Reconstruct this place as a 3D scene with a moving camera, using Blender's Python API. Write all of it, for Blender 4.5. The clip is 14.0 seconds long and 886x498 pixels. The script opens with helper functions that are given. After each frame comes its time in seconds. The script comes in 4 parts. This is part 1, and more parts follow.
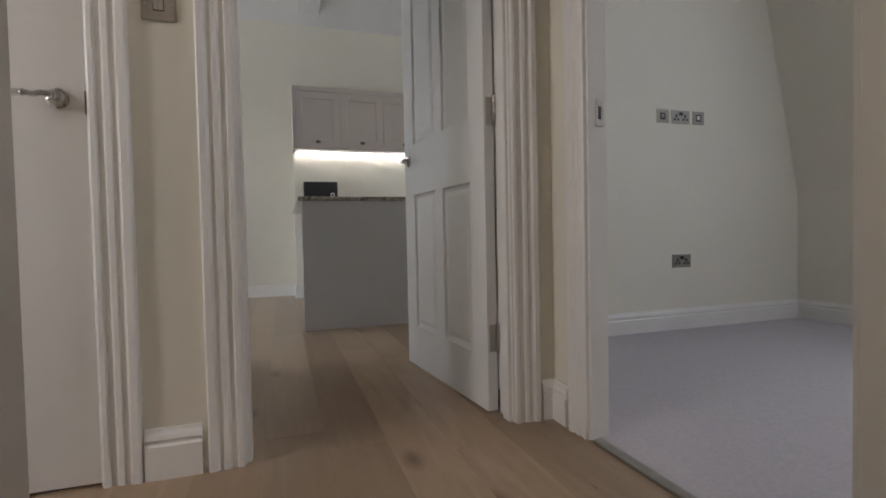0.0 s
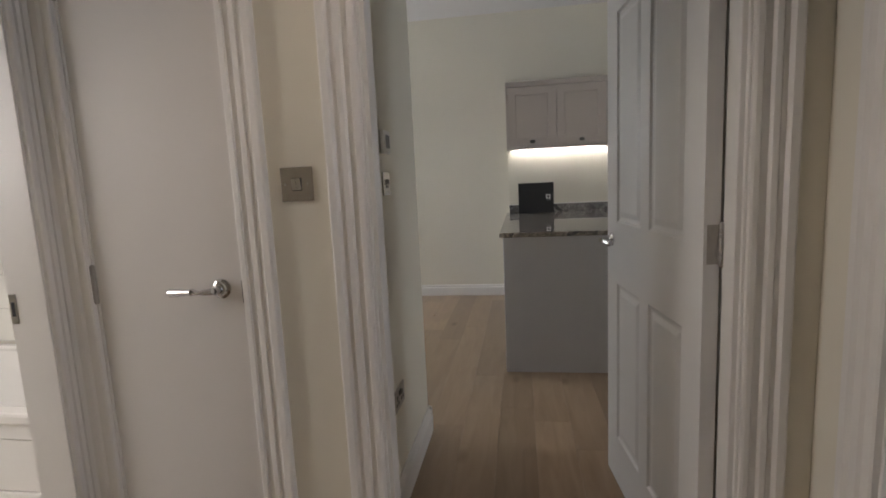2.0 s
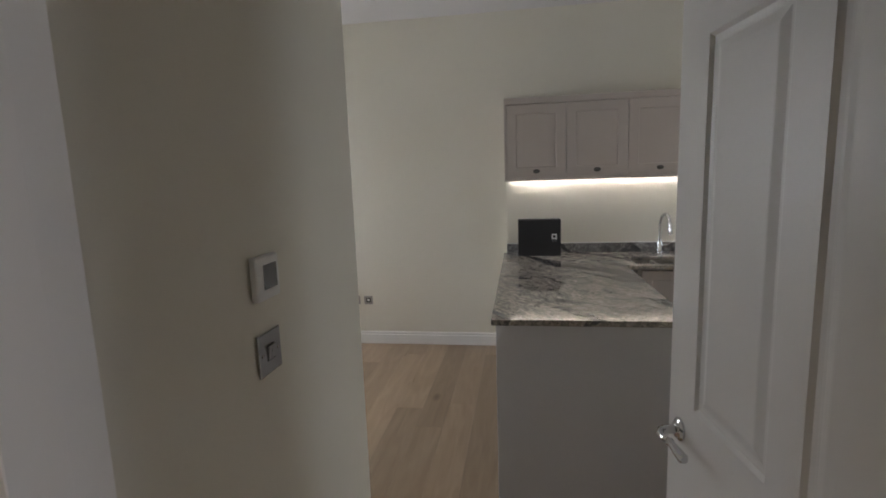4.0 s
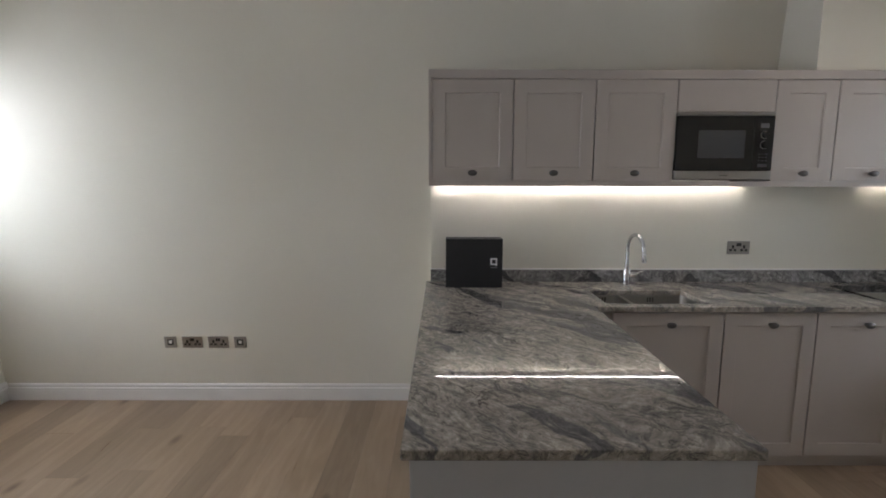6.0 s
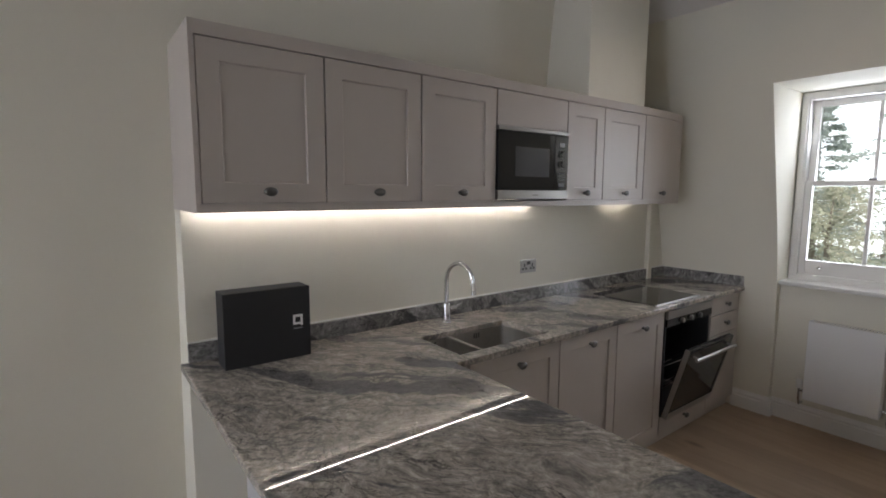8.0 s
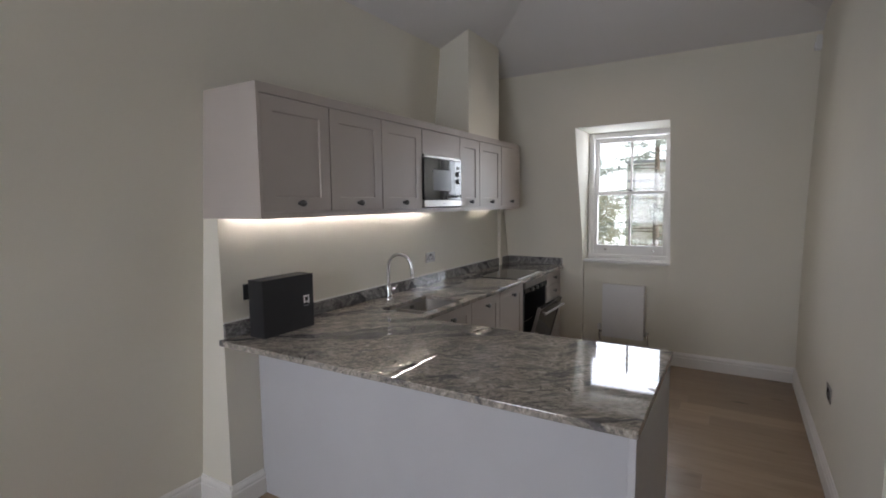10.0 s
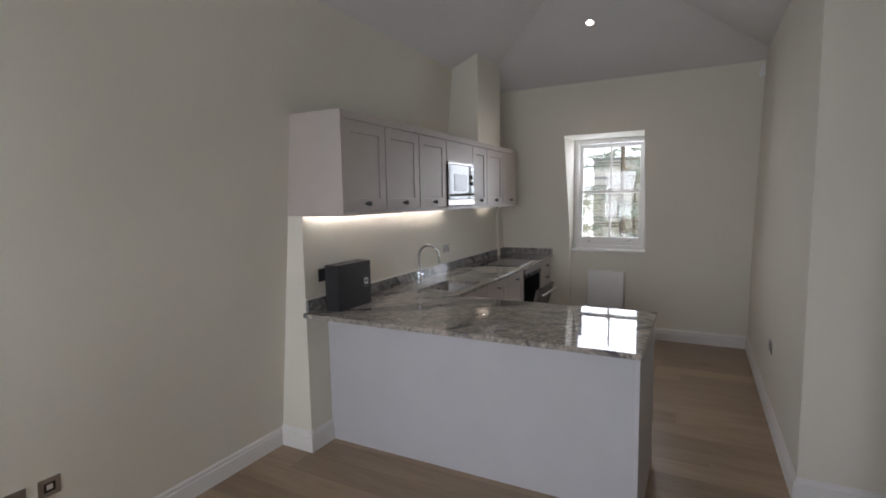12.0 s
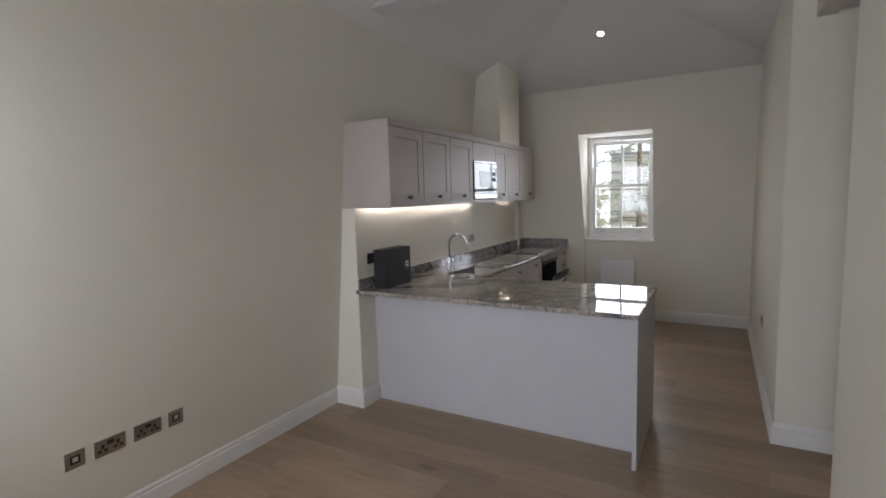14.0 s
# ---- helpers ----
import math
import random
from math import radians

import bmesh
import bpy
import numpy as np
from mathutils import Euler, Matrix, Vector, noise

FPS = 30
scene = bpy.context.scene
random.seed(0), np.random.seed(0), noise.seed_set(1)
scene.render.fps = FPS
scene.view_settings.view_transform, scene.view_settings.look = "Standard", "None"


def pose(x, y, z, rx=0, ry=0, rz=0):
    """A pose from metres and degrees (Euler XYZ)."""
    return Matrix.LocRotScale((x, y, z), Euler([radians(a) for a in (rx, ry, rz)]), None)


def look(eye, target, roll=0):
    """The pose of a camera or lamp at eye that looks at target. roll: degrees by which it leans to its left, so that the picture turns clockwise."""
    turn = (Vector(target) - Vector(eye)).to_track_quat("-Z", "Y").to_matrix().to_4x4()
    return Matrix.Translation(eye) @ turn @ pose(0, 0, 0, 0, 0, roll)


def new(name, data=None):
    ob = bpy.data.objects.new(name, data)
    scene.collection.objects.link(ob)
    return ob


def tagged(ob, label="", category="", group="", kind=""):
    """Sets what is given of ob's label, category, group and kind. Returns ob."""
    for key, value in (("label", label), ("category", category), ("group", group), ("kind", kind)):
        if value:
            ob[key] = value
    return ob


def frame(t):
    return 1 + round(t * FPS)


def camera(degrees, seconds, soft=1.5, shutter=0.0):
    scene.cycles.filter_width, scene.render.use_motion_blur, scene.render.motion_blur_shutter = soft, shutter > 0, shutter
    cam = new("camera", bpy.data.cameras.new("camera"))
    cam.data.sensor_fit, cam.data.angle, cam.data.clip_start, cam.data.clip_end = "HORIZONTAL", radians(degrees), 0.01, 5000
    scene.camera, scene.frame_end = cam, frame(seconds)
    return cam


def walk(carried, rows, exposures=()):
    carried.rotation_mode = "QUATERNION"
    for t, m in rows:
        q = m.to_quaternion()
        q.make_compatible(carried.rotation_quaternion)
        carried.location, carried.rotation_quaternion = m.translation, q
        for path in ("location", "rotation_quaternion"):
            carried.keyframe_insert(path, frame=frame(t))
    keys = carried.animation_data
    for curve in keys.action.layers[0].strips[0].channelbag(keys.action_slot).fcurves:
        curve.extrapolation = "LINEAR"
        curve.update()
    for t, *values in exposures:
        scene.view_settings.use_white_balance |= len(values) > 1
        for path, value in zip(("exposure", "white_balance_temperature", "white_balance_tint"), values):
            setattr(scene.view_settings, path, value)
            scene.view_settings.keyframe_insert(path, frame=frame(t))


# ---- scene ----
cam = camera(84.2, 14.0, 1.8)
PATH = [
    (0, (-0.144, -5.593, 0.661), (0.481, -3.694, 0.602), -1.2),
    (0.5, (-0.087, -5.508, 0.831), (0.082, -3.518, 0.732), -1.8),
    (1, (0.053, -5.46, 0.996), (-0.079, -3.469, 0.853), -2.5),
    (1.5, (0.112, -5.407, 1.158), (-0.174, -3.44, 0.933), -2.8),
    (2, (0.113, -5.246, 1.289), (-0.202, -3.289, 1.024), -2.7),
    (2.5, (0.098, -5.089, 1.478), (-0.232, -3.138, 1.191), -2.7),
    (3, (0.125, -4.82, 1.575), (-0.202, -2.869, 1.28), -2.3),
    (5.3, (0.106, -3.624, 1.645), (-0.126, -1.659, 1.355), -1.0),
    (5.5, (0.112, -3.489, 1.635), (-0.076, -1.52, 1.342), -0.7),
    (5.7, (0.116, -3.353, 1.625), (-0.043, -1.381, 1.328), -0.4),
    (6, (0.076, -3.169, 1.607), (0.08, -1.188, 1.328), 0.1),
    (6.5, (0.062, -2.865, 1.593), (0.241, -0.893, 1.309), 0.7),
    (7, (-0.003, -2.492, 1.598), (0.278, -0.529, 1.339), 0.6),
    (7.5, (-0.102, -2.215, 1.598), (0.558, -0.341, 1.374), 0.6),
    (8.1, (-0.401, -2.183, 1.653), (0.879, -0.664, 1.422), 0.2),
    (8.5, (-0.632, -2.207, 1.65), (0.822, -0.849, 1.452), -0.2),
    (9, (-0.962, -2.219, 1.639), (0.617, -1.004, 1.454), -0.3),
    (11.5, (-2.192, -2.35, 1.662), (-0.432, -1.421, 1.461), -1.1),
    (12, (-2.366, -2.242, 1.668), (-0.6, -1.325, 1.465), -1.0),
    (12.5, (-2.545, -2.267, 1.66), (-0.806, -1.298, 1.464), -1.2),
    (13, (-2.682, -2.262, 1.659), (-0.932, -1.314, 1.461), -1.5),
    (13.5, (-2.804, -2.306, 1.659), (-1.054, -1.359, 1.457), -1.5),
    (14, (-2.93, -2.412, 1.65), (-1.197, -1.437, 1.435), -1.6),
]
EXPOSURES = [(0.0, 0.58, 6280, 18), (1.0, 0.5, 6350, 18.5), (2.0, 0.4, 6550, 19), (3.0, 0.28, 6600, 19), (5.3, 0.25, 6300, 19.5), (7.5, 0.20, 6420, 20.5), (9.0, 0.00, 6430, 21.5), (11.5, -0.05, 6440, 22), (14.0, -0.07, 6440, 22)]
walk(cam, [(t, look(eye, target, roll)) for t, eye, target, roll in PATH], EXPOSURES)

# ---- world and light ----
world = bpy.data.worlds.new("sky")
scene.world = world
world.use_nodes = True
wt = world.node_tree
sky = wt.nodes.new("ShaderNodeTexSky")
sky.sky_type, sky.sun_disc = "NISHITA", False
sky.sun_elevation, sky.sun_rotation = radians(38), radians(195)
sky.air_density, sky.dust_density, sky.ozone_density = 1.0, 1.6, 0.6
wt.links.new(sky.outputs[0], wt.nodes["Background"].inputs[0])
wt.nodes["Background"].inputs[1].default_value = 0.15
sun = new("sun", bpy.data.lights.new("sun", "SUN"))
sun.data.energy, sun.data.angle, sun.data.color = 5.0, radians(0.6), (1.0, 0.95, 0.88)
sun.matrix_world = look((0, 0, 30), (8.0, 30.0, 4.0))


def area_lamp(name, eye, target, sx, sy, power, colour):
    data = bpy.data.lights.new(name, "AREA")
    data.shape, data.size, data.size_y, data.energy, data.color = "RECTANGLE", sx, sy, power, colour
    ob = new(name, data)
    ob.matrix_world = look(eye, target)
    return ob


# daylight through the east and west sash windows
area_lamp("daylight_east_window", (4.02, -1.29, 1.72), (0.0, -1.6, 1.0), 0.74, 1.22, 18, (0.82, 0.92, 1.0))
area_lamp("daylight_west_window", (-3.42, -0.42, 1.68), (-1.2, -1.0, 0.2), 0.70, 1.42, 33, (0.85, 0.935, 1.0))
# fill lamp behind the added alcove window, to even out the room
area_lamp("alcove_fill_light", (-4.9, -2.05, 1.62), (-2.4, -0.6, 0.1), 0.95, 1.3, 57, (0.82, 0.915, 1.0))
# fills for the rooms beside the hall, whose windows are unseen and not built
area_lamp("bedroom_daylight_fill", (3.28, -5.0, 1.6), (1.0, -4.6, 0.8), 0.8, 1.2, 32, (0.86, 0.93, 1.0))
area_lamp("bathroom_daylight_fill", (-2.9, -4.9, 1.7), (-1.8, -4.0, 0.9), 0.6, 0.9, 17, (1.0, 0.99, 0.95))
# light strip under the wall cabinets
area_lamp("led_strip_light", (1.02, -0.045, 1.5855), (1.02, 0.0, 1.560), 1.94, 0.014, 1.2, (1.0, 0.955, 0.86))
area_lamp("hob_strip_light", (2.95, -0.045, 1.5855), (2.95, 0.0, 1.560), 0.36, 0.014, 0.16, (1.0, 0.93, 0.80))
# recessed kitchen ceiling spot; the warm hall lamps are unseen fills without fittings
spot_at = (2.379, -1.321, 3.225)
for name, eye, target, power, cone in (("kitchen_spot", spot_at, (2.2, -1.321, 0), 9, 136), ("hall_fill", (-0.2, -4.7, 2.46), (-0.2, -4.7, 0), 8.8, 115), ("entrance_fill", (-0.1, -6.2, 2.46), (-0.1, -6.2, 0), 14, 115)):
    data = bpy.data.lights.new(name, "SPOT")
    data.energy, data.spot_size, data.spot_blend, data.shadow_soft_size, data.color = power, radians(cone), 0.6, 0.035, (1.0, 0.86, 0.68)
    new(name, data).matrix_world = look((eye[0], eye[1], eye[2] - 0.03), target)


# ---- materials ----
def material(name, colour, rough=0.5, metal=0.0, vary=0.0, scale=6.0, bump=0.0, bump_scale=120.0, coat=0.0, spec=0.5, stretch=(1, 1, 1), by_object=0.0):
    m = bpy.data.materials.new(name)
    m.use_nodes = True
    nt = m.node_tree
    b = nt.nodes["Principled BSDF"]
    b.inputs["Roughness"].default_value, b.inputs["Metallic"].default_value = rough, metal
    b.inputs["Coat Weight"].default_value, b.inputs["Specular IOR Level"].default_value = coat, spec
    b.inputs["Base Color"].default_value = (*colour, 1)
    if vary or bump or by_object:
        tc = nt.nodes.new("ShaderNodeTexCoord")
        mp = nt.nodes.new("ShaderNodeMapping")
        mp.inputs["Scale"].default_value = stretch
        nt.links.new(tc.outputs["Object"], mp.inputs[0])
    if vary or by_object:
        n1 = nt.nodes.new("ShaderNodeTexNoise")
        n1.inputs["Scale"].default_value, n1.inputs["Detail"].default_value = scale, 6
        nt.links.new(mp.outputs[0], n1.inputs[0])
        hsv = nt.nodes.new("ShaderNodeHueSaturation")
        hsv.inputs["Color"].default_value = (*colour, 1)
        mr = nt.nodes.new("ShaderNodeMapRange")
        mr.inputs[1].default_value, mr.inputs[2].default_value = 0.3, 0.7
        mr.inputs[3].default_value, mr.inputs[4].default_value = 1 - vary, 1 + vary
        nt.links.new(n1.outputs[0], mr.inputs[0])
        out = mr.outputs[0]
        if by_object:
            oi = nt.nodes.new("ShaderNodeObjectInfo")
            m2 = nt.nodes.new("ShaderNodeMapRange")
            m2.inputs[3].default_value, m2.inputs[4].default_value = 1 - by_object, 1 + by_object
            nt.links.new(oi.outputs["Random"], m2.inputs[0])
            mu = nt.nodes.new("ShaderNodeMath")
            mu.operation = "MULTIPLY"
            nt.links.new(out, mu.inputs[0])
            nt.links.new(m2.outputs[0], mu.inputs[1])
            out = mu.outputs[0]
        nt.links.new(out, hsv.inputs["Value"])
        nt.links.new(hsv.outputs[0], b.inputs["Base Color"])
        rr = nt.nodes.new("ShaderNodeMapRange")
        rr.inputs[3].default_value, rr.inputs[4].default_value = max(rough - 0.06, 0.02), min(rough + 0.06, 1)
        nt.links.new(n1.outputs[0], rr.inputs[0])
        nt.links.new(rr.outputs[0], b.inputs["Roughness"])
    if bump:
        n2 = nt.nodes.new("ShaderNodeTexNoise")
        n2.inputs["Scale"].default_value, n2.inputs["Detail"].default_value = bump_scale, 4
        nt.links.new(mp.outputs[0], n2.inputs[0])
        bp = nt.nodes.new("ShaderNodeBump")
        bp.inputs["Strength"].default_value, bp.inputs["Distance"].default_value = bump, 0.002
        nt.links.new(n2.outputs[0], bp.inputs["Height"])
        nt.links.new(bp.outputs[0], b.inputs["Normal"])
    return m


def glow(name, colour, strength):
    m = bpy.data.materials.new(name)
    m.use_nodes = True
    b = m.node_tree.nodes["Principled BSDF"]
    b.inputs["Base Color"].default_value = (*colour, 1)
    b.inputs["Emission Color"].default_value, b.inputs["Emission Strength"].default_value = (*colour, 1), strength
    return m


WALL = material("cream wall paint", (0.735, 0.705, 0.612), 0.82, vary=0.025, scale=1.3, bump=0.12, bump_scale=260, spec=0.25)
CEIL = material("white ceiling paint", (0.72, 0.706, 0.692), 0.9, vary=0.02, scale=1.5, bump=0.1, bump_scale=260, spec=0.2)
TRIM = material("white satin woodwork paint", (0.76, 0.745, 0.715), 0.34, vary=0.02, scale=5, bump=0.012, bump_scale=90)
DOORP = material("white moulded door paint", (0.74, 0.74, 0.73), 0.36, vary=0.02, scale=4, bump=0.06, bump_scale=140)
FLUSH = material("off-white flush door paint", (0.71, 0.69, 0.665), 0.4, vary=0.02, scale=4, bump=0.05, bump_scale=160)
CAB = material("taupe cabinet paint", (0.475, 0.425, 0.385), 0.42, vary=0.02, scale=4, bump=0.04, bump_scale=180)
PENP = material("pale grey panel paint", (0.515, 0.515, 0.53), 0.38, vary=0.02, scale=4, bump=0.04, bump_scale=180)
CARC = material("cabinet interior", (0.5, 0.47, 0.45), 0.5)
CHROME = material("polished chrome", (0.62, 0.62, 0.63), 0.09, 1.0)
NICKEL = material("satin nickel", (0.42, 0.40, 0.37), 0.36, 1.0, vary=0.06, scale=60)
STEEL = material("brushed steel", (0.38, 0.365, 0.345), 0.3, 1.0, vary=0.02, scale=40, stretch=(1, 1, 14))
SINK = material("satin stainless steel", (0.47, 0.45, 0.42), 0.34, 1.0, vary=0.05, scale=50)
PEWTER = material("dark pewter", (0.15, 0.147, 0.143), 0.3, 1.0, vary=0.08, scale=60)
POLISHED = material("polished nickel", (0.50, 0.48, 0.455), 0.14, 1.0, vary=0.04, scale=50)
BLACKGLASS = material("black glass", (0.012, 0.012, 0.013), 0.04, spec=0.6)
OVENGLASS = material("smoked oven glass", (0.03, 0.03, 0.032), 0.06, spec=0.6)
BLACK = material("black plastic", (0.02, 0.02, 0.022), 0.4)
CARD = material("matt black card", (0.016, 0.016, 0.018), 0.55, vary=0.1, scale=30, bump=0.08, bump_scale=300)

WHITEPL = material("white plastic", (0.78, 0.78, 0.76), 0.35)
WHITEINK = material("white print", (0.8, 0.8, 0.8), 0.6)
GREYPL = material("grey screen", (0.28, 0.29, 0.30), 0.25)
DIMGREY = material("dim printed grey", (0.10, 0.10, 0.105), 0.3)
RADP = material("white radiator enamel", (0.80, 0.80, 0.80), 0.3, vary=0.01, scale=4)
BATHP = material("white bath acrylic", (0.84, 0.83, 0.80), 0.15, vary=0.01, scale=4)
TILE = material("white glazed wall tile", (0.80, 0.79, 0.74), 0.12, vary=0.03, scale=5, by_object=0.03)
GROUT = material("pale grout", (0.66, 0.65, 0.61), 0.8, vary=0.04, scale=40)
VINYL = material("beige bathroom floor", (0.55, 0.50, 0.43), 0.4, vary=0.06, scale=8)
CARPET = material("grey lilac carpet", (0.47, 0.448, 0.47), 0.95, vary=0.07, scale=90, bump=0.6, bump_scale=420, spec=0.1)
SUBFLOOR = material("dark joint", (0.05, 0.035, 0.025), 0.8, vary=0.1, scale=30)
SEAL = material("white sealant", (0.75, 0.74, 0.7), 0.45)
LED = glow("warm white led", (1.0, 0.95, 0.85), 60.0)
LEDSOFT = glow("soft warm led", (1.0, 0.90, 0.72), 12.0)
SPOT = glow("lit spot lens", (1.0, 0.86, 0.68), 26.0)


def glass_material():
    m = bpy.data.materials.new("window glass")
    m.use_nodes = True
    nt = m.node_tree
    nt.nodes.remove(nt.nodes["Principled BSDF"])
    mix, tr, gl, fr = (nt.nodes.new(k) for k in ("ShaderNodeMixShader", "ShaderNodeBsdfTransparent", "ShaderNodeBsdfGlossy", "ShaderNodeFresnel"))
    gl.inputs["Roughness"].default_value, fr.inputs["IOR"].default_value = 0.01, 1.45
    tr.inputs[0].default_value = (0.95, 0.97, 0.96, 1)
    nt.links.new(fr.outputs[0], mix.inputs[0])
    nt.links.new(tr.outputs[0], mix.inputs[1])
    nt.links.new(gl.outputs[0], mix.inputs[2])
    nt.links.new(mix.outputs[0], nt.nodes["Material Output"].inputs[0])
    return m


GLASS = glass_material()


def oak_material():
    m = bpy.data.materials.new("pale oak boards")
    m.use_nodes = True
    nt = m.node_tree
    N, L = nt.nodes.new, nt.links.new
    b = nt.nodes["Principled BSDF"]
    tc, oi = N("ShaderNodeTexCoord"), N("ShaderNodeObjectInfo")
    shift = N("ShaderNodeVectorMath")
    shift.operation = "MULTIPLY_ADD"
    comb = N("ShaderNodeCombineXYZ")
    mul = N("ShaderNodeMath")
    mul.operation, mul.inputs[1].default_value = "MULTIPLY", 37.0
    L(oi.outputs["Random"], mul.inputs[0])
    for k in range(3):
        L(mul.outputs[0], comb.inputs[k])
    shift.inputs[1].default_value = (1, 1, 1)
    L(tc.outputs["Object"], shift.inputs[0])
    L(comb.outputs[0], shift.inputs[2])
    mp = N("ShaderNodeMapping")
    mp.inputs["Scale"].default_value = (6.5, 0.75, 1.0)
    L(shift.outputs[0], mp.inputs[0])
    grain = N("ShaderNodeTexNoise")
    grain.inputs["Scale"].default_value, grain.inputs["Detail"].default_value, grain.inputs["Distortion"].default_value = 2.6, 9, 1.2
    L(mp.outputs[0], grain.inputs[0])
    ramp = N("ShaderNodeValToRGB")
    ramp.color_ramp.elements[0].position, ramp.color_ramp.elements[0].color = 0.28, (0.262, 0.182, 0.115, 1)
    ramp.color_ramp.elements[1].position, ramp.color_ramp.elements[1].color = 0.72, (0.345, 0.249, 0.165, 1)
    L(grain.outputs[0], ramp.inputs[0])
    # knots: small dark spots, stretched along the board
    mk = N("ShaderNodeMapping")
    mk.inputs["Scale"].default_value = (7.0, 3.2, 1.0)
    L(shift.outputs[0], mk.inputs[0])
    vor = N("ShaderNodeTexVoronoi")
    vor.inputs["Scale"].default_value = 0.62
    L(mk.outputs[0], vor.inputs[0])
    kr = N("ShaderNodeMapRange")
    kr.inputs[1].default_value, kr.inputs[2].default_value, kr.inputs[3].default_value, kr.inputs[4].default_value = 0.03, 0.17, 0.8, 0.0
    L(vor.outputs["Distance"], kr.inputs[0])
    dark = N("ShaderNodeMix")
    dark.data_type = "RGBA"
    L(kr.outputs[0], dark.inputs[0])
    L(ramp.outputs[0], dark.inputs[6])
    dark.inputs[7].default_value = (0.085, 0.048, 0.026, 1)
    hsv = N("ShaderNodeHueSaturation")
    tone = N("ShaderNodeMapRange")
    tone.inputs[3].default_value, tone.inputs[4].default_value = 0.82, 1.18
    L(oi.outputs["Random"], tone.inputs[0])
    L(tone.outputs[0], hsv.inputs["Value"])
    L(dark.outputs[2], hsv.inputs["Color"])
    L(hsv.outputs[0], b.inputs["Base Color"])
    rg = N("ShaderNodeMapRange")
    rg.inputs[3].default_value, rg.inputs[4].default_value = 0.24, 0.38
    L(grain.outputs[0], rg.inputs[0])
    L(rg.outputs[0], b.inputs["Roughness"])
    bp = N("ShaderNodeBump")
    bp.inputs["Strength"].default_value, bp.inputs["Distance"].default_value = 0.06, 0.002
    L(grain.outputs[0], bp.inputs["Height"])
    L(bp.outputs[0], b.inputs["Normal"])
    return m


OAK = oak_material()


def granite_material(name, rough, turn, grain_size, value=1.0, saturation=1.0, spec=0.6):
    """Polished stone: flowing blue-grey bands with hard edges in a mottled tan ground. turn: the lie of the bands."""
    m = bpy.data.materials.new(name)
    m.use_nodes = True
    nt = m.node_tree
    N, L = nt.nodes.new, nt.links.new
    b = nt.nodes["Principled BSDF"]
    b.inputs["Roughness"].default_value, b.inputs["Specular IOR Level"].default_value = rough, spec
    tc = N("ShaderNodeTexCoord")

    def noise(source, scale, detail, rough_=0.5, distortion=0.0):
        n = N("ShaderNodeTexNoise")
        n.inputs["Scale"].default_value, n.inputs["Detail"].default_value = scale, detail
        n.inputs["Roughness"].default_value, n.inputs["Distortion"].default_value = rough_, distortion
        L(source, n.inputs[0])
        return n

    def span(source, lo, hi, a, c):
        n = N("ShaderNodeMapRange")
        for k, v in enumerate((lo, hi, a, c)):
            n.inputs[k + 1].default_value = v
        L(source, n.inputs[0])
        return n.outputs[0]

    def math_node(op, p, q):
        n = N("ShaderNodeMath")
        n.operation = op
        L(p, n.inputs[0])
        if isinstance(q, float):
            n.inputs[1].default_value = q
        else:
            L(q, n.inputs[1])
        return n.outputs[0]

    def blend(factor, p, colour):
        n = N("ShaderNodeMix")
        n.data_type = "RGBA"
        L(factor, n.inputs[0])
        L(p, n.inputs[6])
        if isinstance(colour, tuple):
            n.inputs[7].default_value = (*colour, 1)
        else:
            L(colour, n.inputs[7])
        return n.outputs[2]

    def bent(source, by, amount):
        n = N("ShaderNodeVectorMath")
        n.operation = "MULTIPLY_ADD"
        n.inputs[1].default_value = (amount,) * 3
        L(by, n.inputs[0])
        L(source, n.inputs[2])
        return n.outputs[0]

    def lie(source, scale, extra=0.0):
        n = N("ShaderNodeMapping")
        n.vector_type = "TEXTURE"
        n.inputs["Rotation"].default_value = tuple(radians(v + (extra if v else 0)) for v in turn)
        n.inputs["Scale"].default_value = tuple(v * grain_size for v in scale)
        L(source, n.inputs[0])
        return n.outputs[0]

    place = tc.outputs["Object"]
    big = noise(place, 1.3, 3)
    flow = bent(place, big.outputs["Color"], 0.5)
    ragged = bent(flow, noise(place, 16, 5).outputs["Color"], 0.035)
    # mottled ground: tan crystals among grey ones
    ground = N("ShaderNodeValToRGB")
    e = ground.color_ramp.elements
    e[0].position, e[0].color = 0.34, (0.165, 0.150, 0.135, 1)
    e[1].position, e[1].color = 0.70, (0.56, 0.505, 0.435, 1)
    for pos, col in ((0.43, (0.27, 0.245, 0.215)), (0.50, (0.335, 0.30, 0.256)), (0.58, (0.41, 0.365, 0.31))):
        e.new(pos).color = (*col, 1)
    L(noise(lie(ragged, (0.60, 0.36, 0.45)), 9.0, 10, 0.66, 0.9).outputs[0], ground.inputs[0])
    # bands, hard on one side and fading on the other
    band = noise(lie(ragged, (1.7, 0.30, 0.4)), 1.9, 6, 0.55, 0.5).outputs[0]
    wide = span(band, 0.425, 0.452, 0.86, 0.0)
    out = blend(wide, ground.outputs[0], (0.092, 0.092, 0.095))
    pale = noise(lie(ragged, (1.5, 0.24, 0.4), 4), 2.6, 7, 0.6, 0.7).outputs[0]
    out = blend(span(pale, 0.56, 0.66, 0.0, 0.4), out, (0.45, 0.405, 0.35))
    grey = noise(lie(flow, (1.4, 0.20, 0.4), -5), 2.3, 8, 0.62, 0.4).outputs[0]
